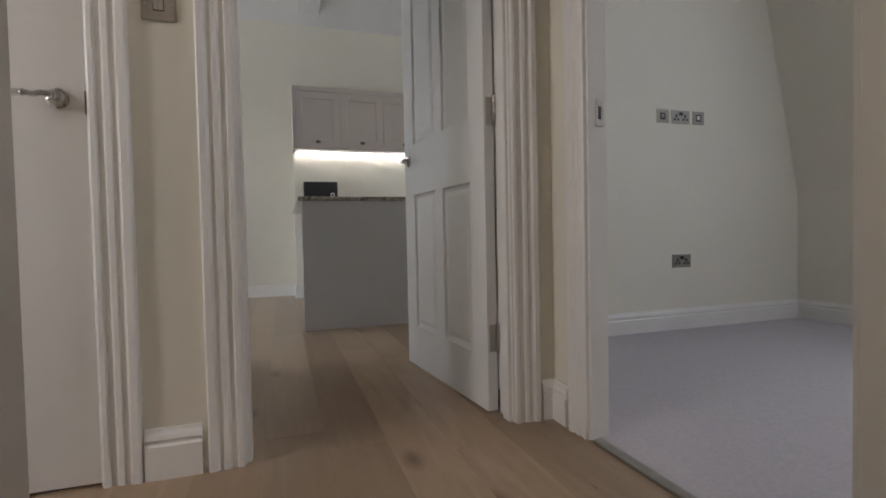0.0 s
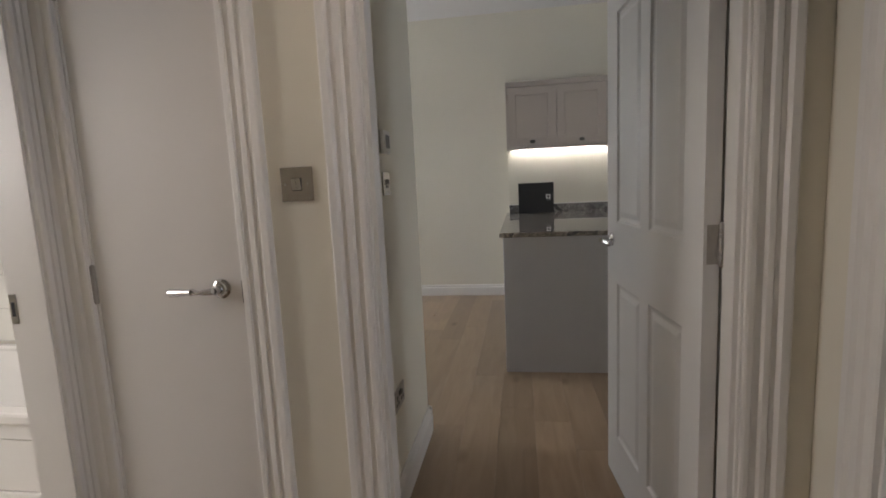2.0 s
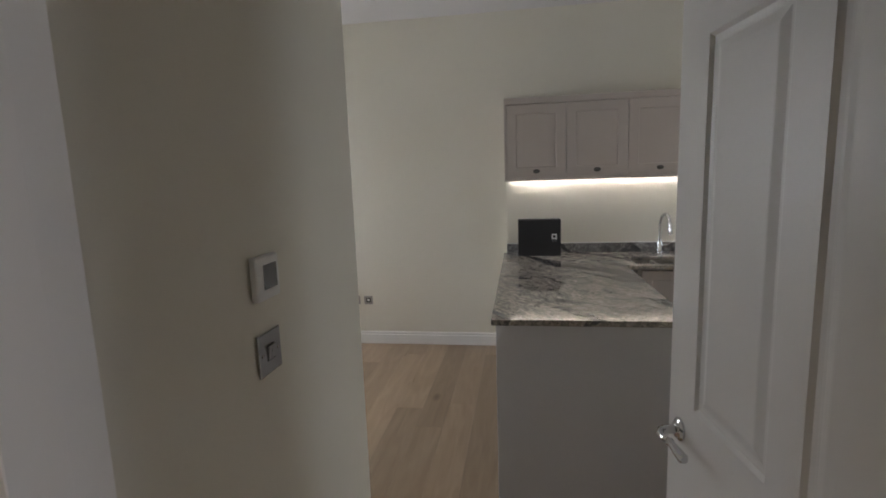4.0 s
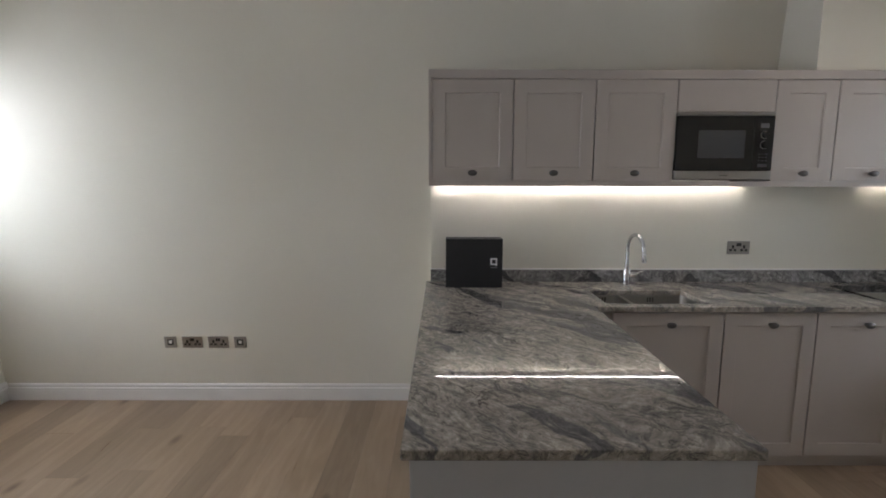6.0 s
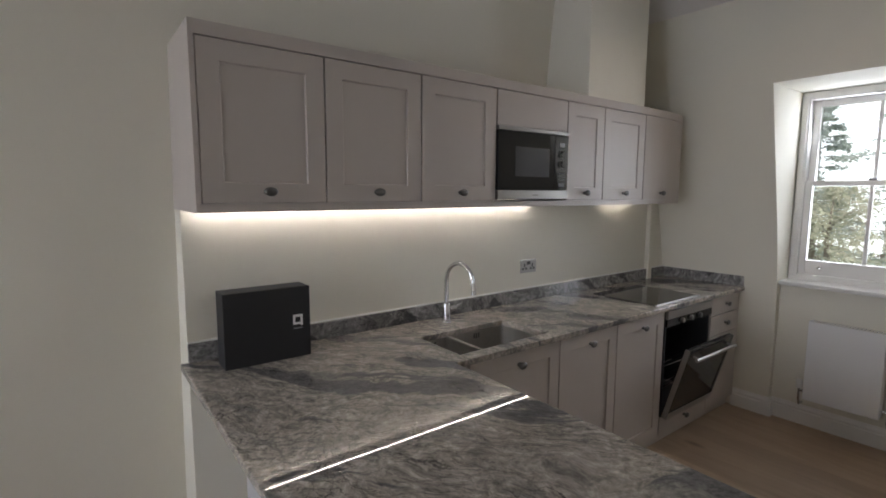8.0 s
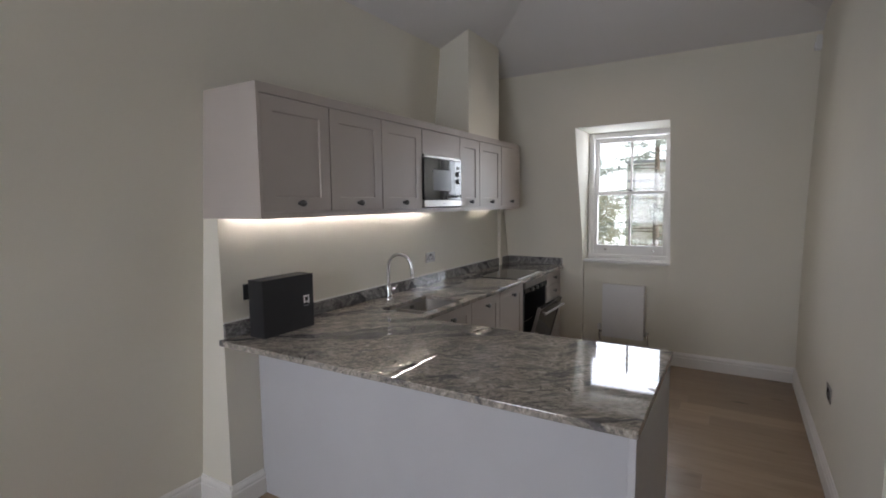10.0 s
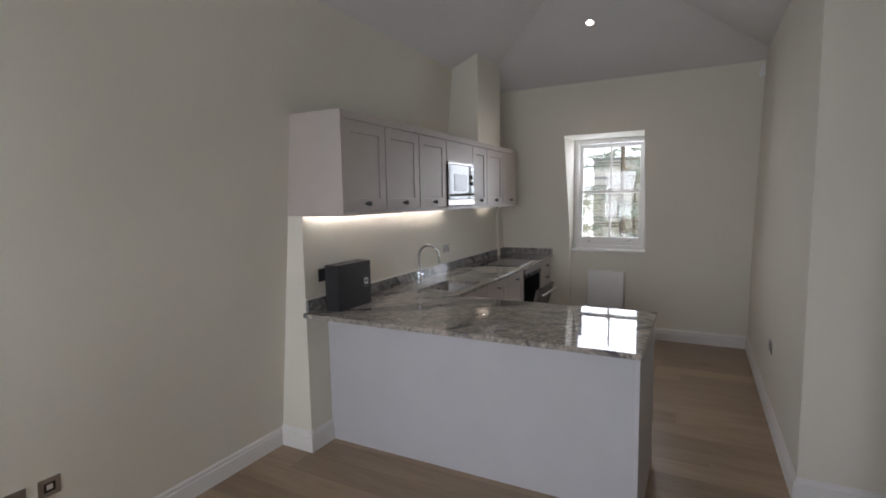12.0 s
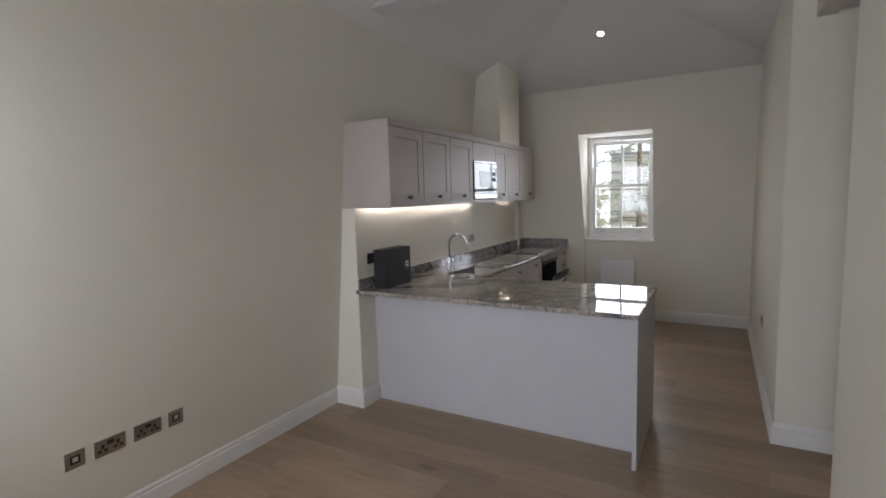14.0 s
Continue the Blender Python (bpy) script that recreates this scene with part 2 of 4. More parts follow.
    out = blend(span(grey, 0.37, 0.45, 0.6, 0.0), out, (0.165, 0.162, 0.160))
    # hair veins, in families that follow the bands
    for size, off, wdt, amount in (((0.9, 0.15, 0.3), 4, 0.018, 0.6), ((0.7, 0.11, 0.3), -6, 0.014, 0.55)):
        v = noise(lie(ragged, size, off), 3.0, 6, 0.55, 1.0).outputs[0]
        near = math_node("ABSOLUTE", math_node("SUBTRACT", v, 0.5), 0.0)
        line = span(near, 0.005, wdt, amount, 0.0)
        out = blend(math_node("MULTIPLY", line, span(noise(place, 2.6 + off * 0.1, 3).outputs[0], 0.40, 0.52, 0.0, 1.0)), out, (0.035, 0.034, 0.035))
    # short crooked cracks in scattered places
    crack = N("ShaderNodeTexVoronoi")
    crack.feature = "DISTANCE_TO_EDGE"
    crack.inputs["Scale"].default_value = 5.5
    L(bent(lie(flow, (0.8, 0.3, 0.4)), noise(flow, 11, 5).outputs["Color"], 0.3), crack.inputs[0])
    cr = span(crack.outputs["Distance"], 0.006, 0.024, 0.85, 0.0)
    out = blend(math_node("MULTIPLY", cr, span(noise(place, 4.4, 4).outputs[0], 0.54, 0.62, 0.0, 1.0)), out, (0.04, 0.036, 0.033))
    # crystals and specks
    speck = N("ShaderNodeTexVoronoi")
    speck.inputs["Scale"].default_value = 190
    L(flow, speck.inputs[0])
    hs = N("ShaderNodeHueSaturation")
    L(math_node("MULTIPLY", span(noise(flow, 48, 6).outputs[0], 0.3, 0.7, 0.74 * value, 1.26 * value), span(speck.outputs["Color"], 0.0, 1.0, 0.78, 1.20)), hs.inputs["Value"])
    hs.inputs["Saturation"].default_value = saturation
    L(out, hs.inputs["Color"])
    L(hs.outputs[0], b.inputs["Base Color"])
    return m


GRANITE = granite_material("polished grey veined granite", 0.010, (0, 0, -50), 1.05, 1.05, 0.95)
UPSTAND = granite_material("dark veined granite", 0.05, (0, 38, 0), 0.75, 0.78, 0.25, 0.25)


# ---- mesh helpers ----
def mesh_of(bm, name):
    bmesh.ops.recalc_face_normals(bm, faces=bm.faces)
    me = bpy.data.meshes.new(name)
    bm.to_mesh(me)
    bm.free()
    return me


def part(name, bm, mat, parent=None, label=""):
    me = mesh_of(bm, name)
    me.materials.append(mat)
    ob = new(name, me)
    if parent is not None:
        ob.parent = parent
    if label:
        ob["label"] = label
    return ob


def smooth(ob, angle=40):
    for p in ob.data.polygons:
        p.use_smooth = True
    ob.data.set_sharp_from_angle(angle=radians(angle))
    return ob


def thing(name, label, category, at=(0, 0, 0), group="", kind=""):
    ob = new(name)
    ob.empty_display_size = 0.05
    ob.location = at
    return tagged(ob, label, category, group, kind)


def box(x0, x1, y0, y1, z0, z1, bevel=0.0, bm=None, segs=1):
    bm = bm or bmesh.new()
    v = [bm.verts.new(c) for c in ((x0, y0, z0), (x1, y0, z0), (x1, y1, z0), (x0, y1, z0), (x0, y0, z1), (x1, y0, z1), (x1, y1, z1), (x0, y1, z1))]
    fs = [bm.faces.new([v[i] for i in q]) for q in ((3, 2, 1, 0), (4, 5, 6, 7), (0, 1, 5, 4), (1, 2, 6, 5), (2, 3, 7, 6), (3, 0, 4, 7))]
    if bevel:
        bmesh.ops.bevel(bm, geom=list({e for f in fs for e in f.edges}), offset=bevel, segments=segs, affect="EDGES", profile=0.5)
    return bm


def prism(poly, axis, a, b, bm=None):
    """A polygon of (u, w) swept along an axis from a to b: x sweeps (y, z), y sweeps (x, z), z sweeps (x, y)."""
    bm = bm or bmesh.new()
    place = {"x": lambda u, w, s: (s, u, w), "y": lambda u, w, s: (u, s, w), "z": lambda u, w, s: (u, w, s)}[axis]
    r = [[bm.verts.new(place(u, w, s)) for u, w in poly] for s in (a, b)]
    n = len(poly)
    bm.faces.new(r[0])
    bm.faces.new(r[1][::-1])
    for i in range(n):
        bm.faces.new((r[0][i], r[0][(i + 1) % n], r[1][(i + 1) % n], r[1][i]))
    return bm


def tube(points, radius, segs=14, bm=None, radii=None):
    """A round bar through the points."""
    bm = bm or bmesh.new()
    rings = []
    pts = [Vector(p) for p in points]
    side = None
    for i, p in enumerate(pts):
        d = (pts[min(i + 1, len(pts) - 1)] - pts[max(i - 1, 0)]).normalized()
        if side is None:
            side = d.orthogonal().normalized()
        side = (side - d * side.dot(d)).normalized()
        up = d.cross(side)
        r = radii[i] if radii else radius
        rings.append([bm.verts.new(p + (side * math.cos(2 * math.pi * k / segs) + up * math.sin(2 * math.pi * k / segs)) * r) for k in range(segs)])
    for a, b in zip(rings, rings[1:]):
        for k in range(segs):
            bm.faces.new((a[k], a[(k + 1) % segs], b[(k + 1) % segs], b[k]))
    bm.faces.new(rings[0][::-1])
    bm.faces.new(rings[-1])
    return bm


def lathe(profile, axis="z", at=(0, 0, 0), segs=20, squash=(1, 1), bm=None):
    """A turned body: profile of (radius, height) about an axis through at."""
    bm = bm or bmesh.new()
    def put(r, h, a):
        u, w = r * math.cos(a) * squash[0], r * math.sin(a) * squash[1]
        c = {"z": (u, w, h), "y": (u, h, w), "x": (h, u, w)}[axis]
        return (at[0] + c[0], at[1] + c[1], at[2] + c[2])
    rings = [[bm.verts.new(put(max(r, 1e-4), h, 2 * math.pi * k / segs)) for k in range(segs)] for r, h in profile]
    for a, b in zip(rings, rings[1:]):
        for k in range(segs):
            bm.faces.new((a[k], a[(k + 1) % segs], b[(k + 1) % segs], b[k]))
    bm.faces.new(rings[0][::-1])
    bm.faces.new(rings[-1])
    return bm


def plate(xs, ys, z0, z1, inside):
    """A slab on a grid of lines: the cells for which inside(x, y) holds, as one closed body."""
    bm = bmesh.new()
    top, low = {}, {}
    def v(store, i, j, z):
        if (i, j) not in store:
            store[i, j] = bm.verts.new((xs[i], ys[j], z))
        return store[i, j]
    cells = {(i, j) for i in range(len(xs) - 1) for j in range(len(ys) - 1) if inside((xs[i] + xs[i + 1]) / 2, (ys[j] + ys[j + 1]) / 2)}
    for i, j in cells:
        q = ((i, j), (i + 1, j), (i + 1, j + 1), (i, j + 1))
        bm.faces.new([v(top, *c, z1) for c in q])
        bm.faces.new([v(low, *c, z0) for c in q[::-1]])
        for k, (di, dj) in enumerate(((0, -1), (1, 0), (0, 1), (-1, 0))):
            if (i + di, j + dj) not in cells:
                a, b = q[k], q[(k + 1) % 4]
                bm.faces.new((v(top, *b, z1), v(top, *a, z1), v(low, *a, z0), v(low, *b, z0)))
    return bm


# ---- the shell of the flat ----
def wall(name, bm, mat=None, label="smooth cream painted wall"):
    return tagged(part(name, bm, mat or WALL), label, "wall", kind="structure")


def north_y(z):
    return 0.27 - 0.097 * z


def east_x(z):
    if z < 0.6:
        return 3.71
    if z < 1.5:
        return 3.71 - 0.287 * (z - 0.6) ** 2 / 1.8
    return 3.71 - 0.287 * (z - 1.05)


NORTH = [(north_y(-0.05), -0.05), (north_y(3.2), 3.2), (0.7, 3.2), (0.7, -0.05)]
EAST = [(east_x(z), z) for z in (-0.05, 0.6, 0.7, 0.8, 0.9, 1.0, 1.1, 1.2, 1.3, 1.4, 1.5, 3.2)] + [(4.25, 3.2), (4.25, -0.05)]
wall("wall_north", prism(NORTH, "x", -3.45, 4.3), label="cream mansard wall that leans inwards above waist height")
bm = bmesh.new()
prism(EAST, "y", 0.69, -0.865, bm)
prism(EAST, "y", -1.72, -2.9, bm)
prism([(east_x(2.36), 2.36), (east_x(3.2), 3.2), (4.25, 3.2), (4.25, 2.36)], "y", -0.865, -1.72, bm)
box(3.762, 4.25, -1.72, -0.865, -0.05, 1.0, bm=bm)
smooth(wall("wall_east", bm, label="cream sloping end wall with a window recess"), 30)
bm = bmesh.new()
box(-3.4, -3.12, -0.83, 0.05, -0.05, 0.87, bm=bm)
box(-3.4, -3.12, -0.83, 0.05, 2.45, 3.7, bm=bm)
box(-3.4, -3.12, -1.35, -0.83, -0.05, 3.7, bm=bm)
box(-3.4, -3.12, 0.05, 0.262, -0.05, 3.0, bm=bm)
wall("wall_west", bm)
# unseen alcove, left open for a window added as a light source
bm = bmesh.new()
box(-4.6, -3.4, -1.35, -1.2, -0.05, 3.7, bm=bm)
box(-4.75, -4.6, -2.95, -1.2, -0.05, 0.9, bm=bm)
box(-4.75, -4.6, -2.95, -1.2, 2.4, 3.7, bm=bm)
box(-4.75, -4.6, -1.55, -1.2, 0.9, 2.4, bm=bm)
box(-4.75, -4.6, -2.95, -2.55, 0.9, 2.4, bm=bm)
wall("wall_alcove", bm)
bm = box(-4.75, -0.5, -2.98, -2.87, -0.05, 3.7)
box(-0.5, -0.388, -3.95, -2.87, -0.05, 3.7, bm=bm)
wall("wall_south", bm, label="cream partition wall ending at the passage corner")
bm = box(0.735, 4.2, -3.013, -2.765, -0.05, 3.7)
box(0.735, 0.87, -3.95, -3.013, -0.05, 3.7, bm=bm)
wall("wall_kitchen_south", bm)
wall("wall_over_passage", box(-0.388, 0.735, -2.98, -2.88, 2.62, 3.7))
bm = box(-1.29, -1.085, -4.06, -3.95, -0.05, 2.7)
box(-1.085, -0.61, -4.06, -3.95, 2.0, 2.7, bm=bm)
box(-0.61, -0.265, -4.06, -3.95, -0.05, 2.7, bm=bm)
box(-0.265, 0.615, -4.06, -3.95, 2.03, 2.7, bm=bm)
box(0.615, 0.87, -4.06, -3.95, -0.05, 2.7, bm=bm)
wall("wall_hall_end", bm)
bm = box(0.77, 0.835, -4.27, -4.0, -0.05, 2.7)
box(0.77, 0.87, -5.08, -4.27, 2.03, 2.7, bm=bm)
box(0.77, 0.87, -7.0, -5.08, -0.05, 2.7, bm=bm)
wall("wall_hall_right", bm)
bm = box(-1.29, -1.17, -4.115, -4.06, -0.05, 2.7)
box(-1.29, -1.17, -4.92, -4.115, 2.03, 2.7, bm=bm)
box(-1.29, -1.17, -7.0, -4.92, -0.05, 2.7, bm=bm)
wall("wall_hall_left", bm)
bm = box(-1.17, -0.365, -5.28, -5.15, -0.05, 2.7)
box(0.62, 0.77, -5.28, -5.15, -0.05, 2.7, bm=bm)
box(-0.365, 0.62, -5.28, -5.15, 2.05, 2.7, bm=bm)
wall("wall_entrance", bm)
wall("wall_behind", box(-1.29, 0.87, -7.1, -7.0, -0.05, 2.7))
# cupboard behind the flush door
bm = box(-1.15, -0.5, -3.3, -3.2, -0.05, 2.7)
wall("wall_cupboard", bm)
# bedroom and bathroom enclosures
bm = box(0.87, 3.8, -6.6, -6.5, -0.05, 2.8)
prism([(3.42, -0.05), (3.42, 0.9), (3.0, 2.8), (3.9, 2.8), (3.9, -0.05)], "y", -6.6, -3.013, bm)
wall("wall_bedroom", bm, label="cream bedroom walls with a sloping outer side")
bm = box(-3.2, -1.29, -3.06, -2.95, -0.05, 2.6)
box(-3.3, -3.2, -6.0, -2.95, -0.05, 2.6, bm=bm)
box(-3.3, -1.29, -6.1, -6.0, -0.05, 2.6, bm=bm)
box(-1.4, -1.29, -3.95, -3.06, -0.05, 2.6, bm=bm)
wall("wall_bathroom", bm)


def ceiling(name, bm, label="plain white painted ceiling"):
    return tagged(part(name, bm, CEIL), label, "ceiling", kind="structure")


ceiling("ceiling_hall", box(-1.29, 0.87, -7.1, -3.951, 2.5, 2.6))
ceiling("ceiling_passage", box(-0.5, 0.87, -3.949, -2.981, 2.64, 2.74))
ceiling("ceiling_bedroom", box(0.871, 3.9, -6.6, -3.014, 2.6, 2.7))
ceiling("ceiling_bathroom", box(-3.3, -1.291, -6.1, -2.96, 2.4, 2.5))
bm = bmesh.new()
zE, yN, yS, xE, xR, zR = 2.823, 0.3, -3.1, 3.344, 1.644, 3.554
low = [bm.verts.new(c) for c in ((-4.8, yN, zE), (xE, yN, zE), (xR, -1.4, zR), (-4.8, -1.4, zR), (xE, yS, zE), (-4.8, yS, zE))]
top = [bm.verts.new((v.co.x, v.co.y, v.co.z + 0.12)) for v in low]
for q in ((0, 1, 2, 3), (3, 2, 4, 5), (1, 4, 2)):
    bm.faces.new([low[i] for i in q])
    bm.faces.new([top[i] for i in q[::-1]])
for a, b in ((0, 1), (1, 4), (4, 5), (5, 3), (3, 0)):
    bm.faces.new((low[a], low[b], top[b], top[a]))
ceiling("ceiling_vault", bm, "white vaulted ceiling with a hipped end")
tagged(part("ceiling_beam", box(0.09, 0.30, -2.74, -0.12, 3.02, 3.34, 0.004), CEIL), "white boxed tie beam across the vaulted ceiling", "beam", kind="structure")
# vertical boxing behind the kitchen, and the flue casing above the wall cabinets
bm = box(0.003, 3.70, 0.0, 0.262, -0.05, 1.572)
wall("wall_splashback", bm, label="cream vertical wall boxing behind the worktop")
wall("wall_pipe_boxing", box(3.40, 3.455, -0.035, 0.1, 0.9, 1.62, 0.002), label="narrow cream pipe boxing in the kitchen corner")
wall("wall_flue_casing", box(2.19, 2.80, -0.29, 0.12, 2.19, 3.3), label="cream flue casing rising from the cabinets to the ceiling")

BB = [(0, 0), (0.019, 0), (0.019, 0.092), (0.0145, 0.098), (0.0145, 0.104), (0.017, 0.110), (0.014, 0.122), (0.008, 0.131), (0.006, 0.140), (0, 0.140)]


def baseboard(*runs, label="white painted moulded skirting board"):
    """Runs of (axis, wall place, side it faces, from, to)."""
    root = thing("baseboard", label, "skirting board", kind="structure")
    for axis, at, side, a, b in runs:
        part("baseboard_run", prism([(at + side * d, h) for d, h in BB], axis, a, b), TRIM, root)


baseboard(("x", 0.268, -1, -3.12, 0.0), ("y", 0.003, -1, 0.262, -0.018), ("x", 0.0, -1, -0.015, 0.209))
baseboard(("y", -3.12, 1, 0.26, -1.2))
baseboard(("y", 3.71, -1, -0.61, -0.865), ("x", -0.865, -1, 3.69, 3.762), ("y", 3.762, -1, -0.867, -1.718), ("x", -1.72, 1, 3.69, 3.762), ("y", 3.71, -1, -1.72, -2.765))
baseboard(("x", -2.765, 1, 0.717, 3.71), ("y", 0.735, -1, -2.766, -3.94))
baseboard(("x", -2.87, 1, -4.6, -0.370), ("y", -0.388, 1, -2.852, -3.94))
baseboard(("x", -4.06, -1, -0.517, -0.372), label="short white skirting board between two door frames")
baseboard(("x", -4.06, -1, 0.715, 0.77), ("y", 0.77, -1, -4.06, -4.16))
baseboard(("x", -3.013, -1, 0.87, 3.42), ("y", 3.42, -1, -3.013, -6.5))
baseboard(("y", 0.77, -1, -5.28, -7.0), ("y", -1.17, 1, -5.28, -7.0))

ARC = [(0, 0), (0, 0.013), (0.005, 0.016), (0.016, 0.0165), (0.020, 0.011), (0.034, 0.011), (0.040, 0.017), (0.052, 0.018), (0.057, 0.013), (0.066, 0.014), (0.074, 0.022), (0.090, 0.023), (0.095, 0.019), (0.095, 0)]


def door_frame(axis, at, side, a, b, head, depth, label, widths=(1.0, 1.0), stop=0.03):
    """Moulded architrave on the face of a wall and the lining of the opening. axis is that along the wall; a < b are the opening's sides."""
    root = thing("trim", label, "door frame", kind="structure")
    def leg(edge, sign, w):
        poly = [(edge + sign * u * w, at + side * d) for u, d in ARC]
        if axis == "y":
            poly = [(q, p) for p, q in poly]
        return prism(poly, "z", 0.0, head + 0.095)
    if widths[0]:
        part("architrave", leg(a, -1, widths[0]), TRIM, root)
    if widths[1]:
        part("architrave", leg(b, 1, widths[1]), TRIM, root)
    poly = [(at + side * d, head + u) for u, d in ARC]
    part("architrave_head", prism(poly, axis, a, b), TRIM, root)
    y0, y1 = sorted((at + side * 0.001, at - side * depth))
    for name, p, q in (("lining", a - 0.03, a + 0.006), ("lining", b - 0.006, b + 0.03)):
        bm = box(p, q, y0, y1, 0, head + 0.03, 0.0015) if axis == "x" else box(y0, y1, p, q, 0, head + 0.03, 0.0015)
        part(name, bm, TRIM, root)
    bm = box(a, b, y0, y1, head - 0.006, head + 0.03) if axis == "x" else box(y0, y1, a, b, head - 0.006, head + 0.03)
    part("lining_head", bm, TRIM, root)
    return root


door_frame("x", -4.06, -1, -0.262, 0.612, 2.03, 0.11, "white moulded architrave round the kitchen doorway")
door_frame("x", -4.06, -1, -1.075, -0.617, 1.99, 0.11, "white moulded architrave round the cupboard door")
door_frame("y", 0.77, -1, -5.08, -4.275, 2.03, 0.066, "white moulded architrave round the bedroom doorway", widths=(0.66, 1.0))
door_frame("y", -1.17, 1, -4.92, -4.118, 2.03, 0.12, "white moulded architrave round the bathroom doorway", widths=(1.0, 0.55))
door_frame("x", -5.15, 1, -0.335, 0.59, 2.04, 0.13, "white architrave round the entrance doorway")
# rebate stops of the kitchen doorway
root = thing("trim", "white door stop strips inside the kitchen doorway", "door stop", kind="structure")
part("stop", box(-0.257, -0.244, -4.05, -4.0, 0, 2.02, 0.001), TRIM, root)
part("stop", box(0.594, 0.607, -4.05, -4.0, 0, 2.02, 0.001), TRIM, root)


# ---- windows ----
def sash_window(name, s, xw, xf, y0, y1, z0, z1, sill_x, label):
    """A two-over-two sash: s is the way out along x, xf the inner face of the frame, sill_x the front of the sill board."""
    root = thing(name, label, "window", at=(0, 0, 0), kind="structure")
    def slab(d0, d1, a0, a1, b0, b1, bev=0.003):
        p, q = sorted((xf + s * d0, xf + s * d1))
        return box(p, q, a0, a1, b0, b1, bev)
    f = 0.055
    bm = slab(0, 0.12, y0, y0 + f, z0, z1)
    for a0, a1, b0, b1 in ((y1 - f, y1, z0, z1), (y0 + f, y1 - f, z1 - f, z1), (y0 + f, y1 - f, z0, z0 + 0.045)):
        p, q = sorted((xf, xf + s * 0.12))
        box(p, q, a0, a1, b0, b1, 0.003, bm)
    p, q = sorted((xf - s * 0.012, xf + s * 0.001))
    for a0, a1 in ((y0 + 0.012, y0 + f - 0.012), (y1 - f + 0.012, y1 - 0.012)):
        box(p, q, a0, a1, z0 + 0.03, z1 - 0.012, 0.003, bm)
    part("window_frame", bm, TRIM, root)
    mid, ym = (z0 + z1) / 2 + 0.03, (y0 + y1) / 2
    for nm, d, b0, b1, rail0, rail1 in (("upper_sash", 0.065, mid - 0.02, z1 - f, 0.034, 0.045), ("lower_sash", 0.02, z0 + 0.045, mid + 0.018, 0.10, 0.034)):
        a0, a1, st = y0 + f, y1 - f, 0.042
        bm = slab(d, d + 0.038, a0, a0 + st, b0, b1)
        p, q = sorted((xf + s * d, xf + s * (d + 0.038)))
        box(p, q, a1 - st, a1, b0, b1, 0.003, bm)
        box(p, q, a0 + st, a1 - st, b0, b0 + rail0, 0.003, bm)
        box(p, q, a0 + st, a1 - st, b1 - rail1, b1, 0.003, bm)
        box(p + 0.008, q - 0.008, ym - 0.011, ym + 0.011, b0 + rail0, b1 - rail1, 0.003, bm)
        sash = part(nm, bm, TRIM, root)
        for a, b in ((a0 + st, ym - 0.011), (ym + 0.011, a1 - st)):
            g0, g1 = sorted((xf + s * (d + 0.017), xf + s * (d + 0.021)))
            g = part("pane", box(g0, g1, a, b, b0 + rail0, b1 - rail1), GLASS, sash)
            g.visible_shadow = False
        if nm == "lower_sash":
            for a in (a0 + 0.13, a1 - 0.13):
                xk = xf + s * d
                bmk = lathe([(0.012, 0), (0.012, -0.004), (0.005, -0.006), (0.005, -0.014), (0.011, -0.017), (0.012, -0.024), (0.006, -0.028)], "x", (0, 0, 0), 14)
                k = smooth(part("sash_knob", bmk, CHROME, sash))
                k.location = (xk, a, b0 + 0.05)
                if s < 0:
                    k.rotation_euler = (0, 0, math.pi)
        else:
            bmk = box(min(xf, xf + s * 0.03), max(xf, xf + s * 0.03), ym - 0.02, ym + 0.02, z1 - f - 0.004, z1 - f + 0.012, 0.003)
            part("sash_catch", bmk, STEEL, root)
    p, q = sorted((xf + s * 0.02, xf + s * 0.045))
    part("fastener", box(p, q, ym - 0.022, ym + 0.022, mid + 0.018, mid + 0.034, 0.004), PEWTER, root, "small metal sash fastener on the meeting rail")
    p, q = sorted((sill_x, xf + s * 0.03))
    part("window_sill", box(p, q, y0 - 0.0, y1 + 0.0, z0 - 0.028, z0 + 0.002, 0.006, segs=2), TRIM, root)
    return root


sash_window("window_1", 1, 3.71, 3.875, -1.718, -0.867, 1.024, 2.358, 3.70, "white sash window with four panes in a deep dormer recess")
sash_window("window_2", -1, -3.12, -3.29, -0.828, 0.048, 0.872, 2.448, -3.098, "white sash window beside the sloping wall")
# not a known window: added so that light can enter the alcove
sash_window("window_unseen", -1, -4.6, -4.62, -2.548, -1.552, 0.902, 2.398, -4.58, "unseen white sash window added to the alcove for daylight")

# ---- floors ----
tagged(part("floor_core", box(-4.75, 4.3, -7.1, 0.7, -0.2, -0.02), SUBFLOOR), "dark joint layer under the oak boards", "floor", kind="structure")
carpet = tagged(part("floor_bedroom", box(0.79, 3.9, -6.6, -3.0, -0.019, 0.006), CARPET), "grey lilac fitted carpet in the bedroom", "carpet", kind="structure")
tagged(part("threshold", box(0.765, 0.80, -5.06, -4.29, -0.019, 0.009, 0.003), STEEL), "slim metal carpet threshold strip", "threshold", kind="structure")
tagged(part("floor_bathroom", box(-3.3, -1.19, -6.1, -2.95, -0.019, 0.004), VINYL), "beige bathroom floor", "floor", kind="structure")


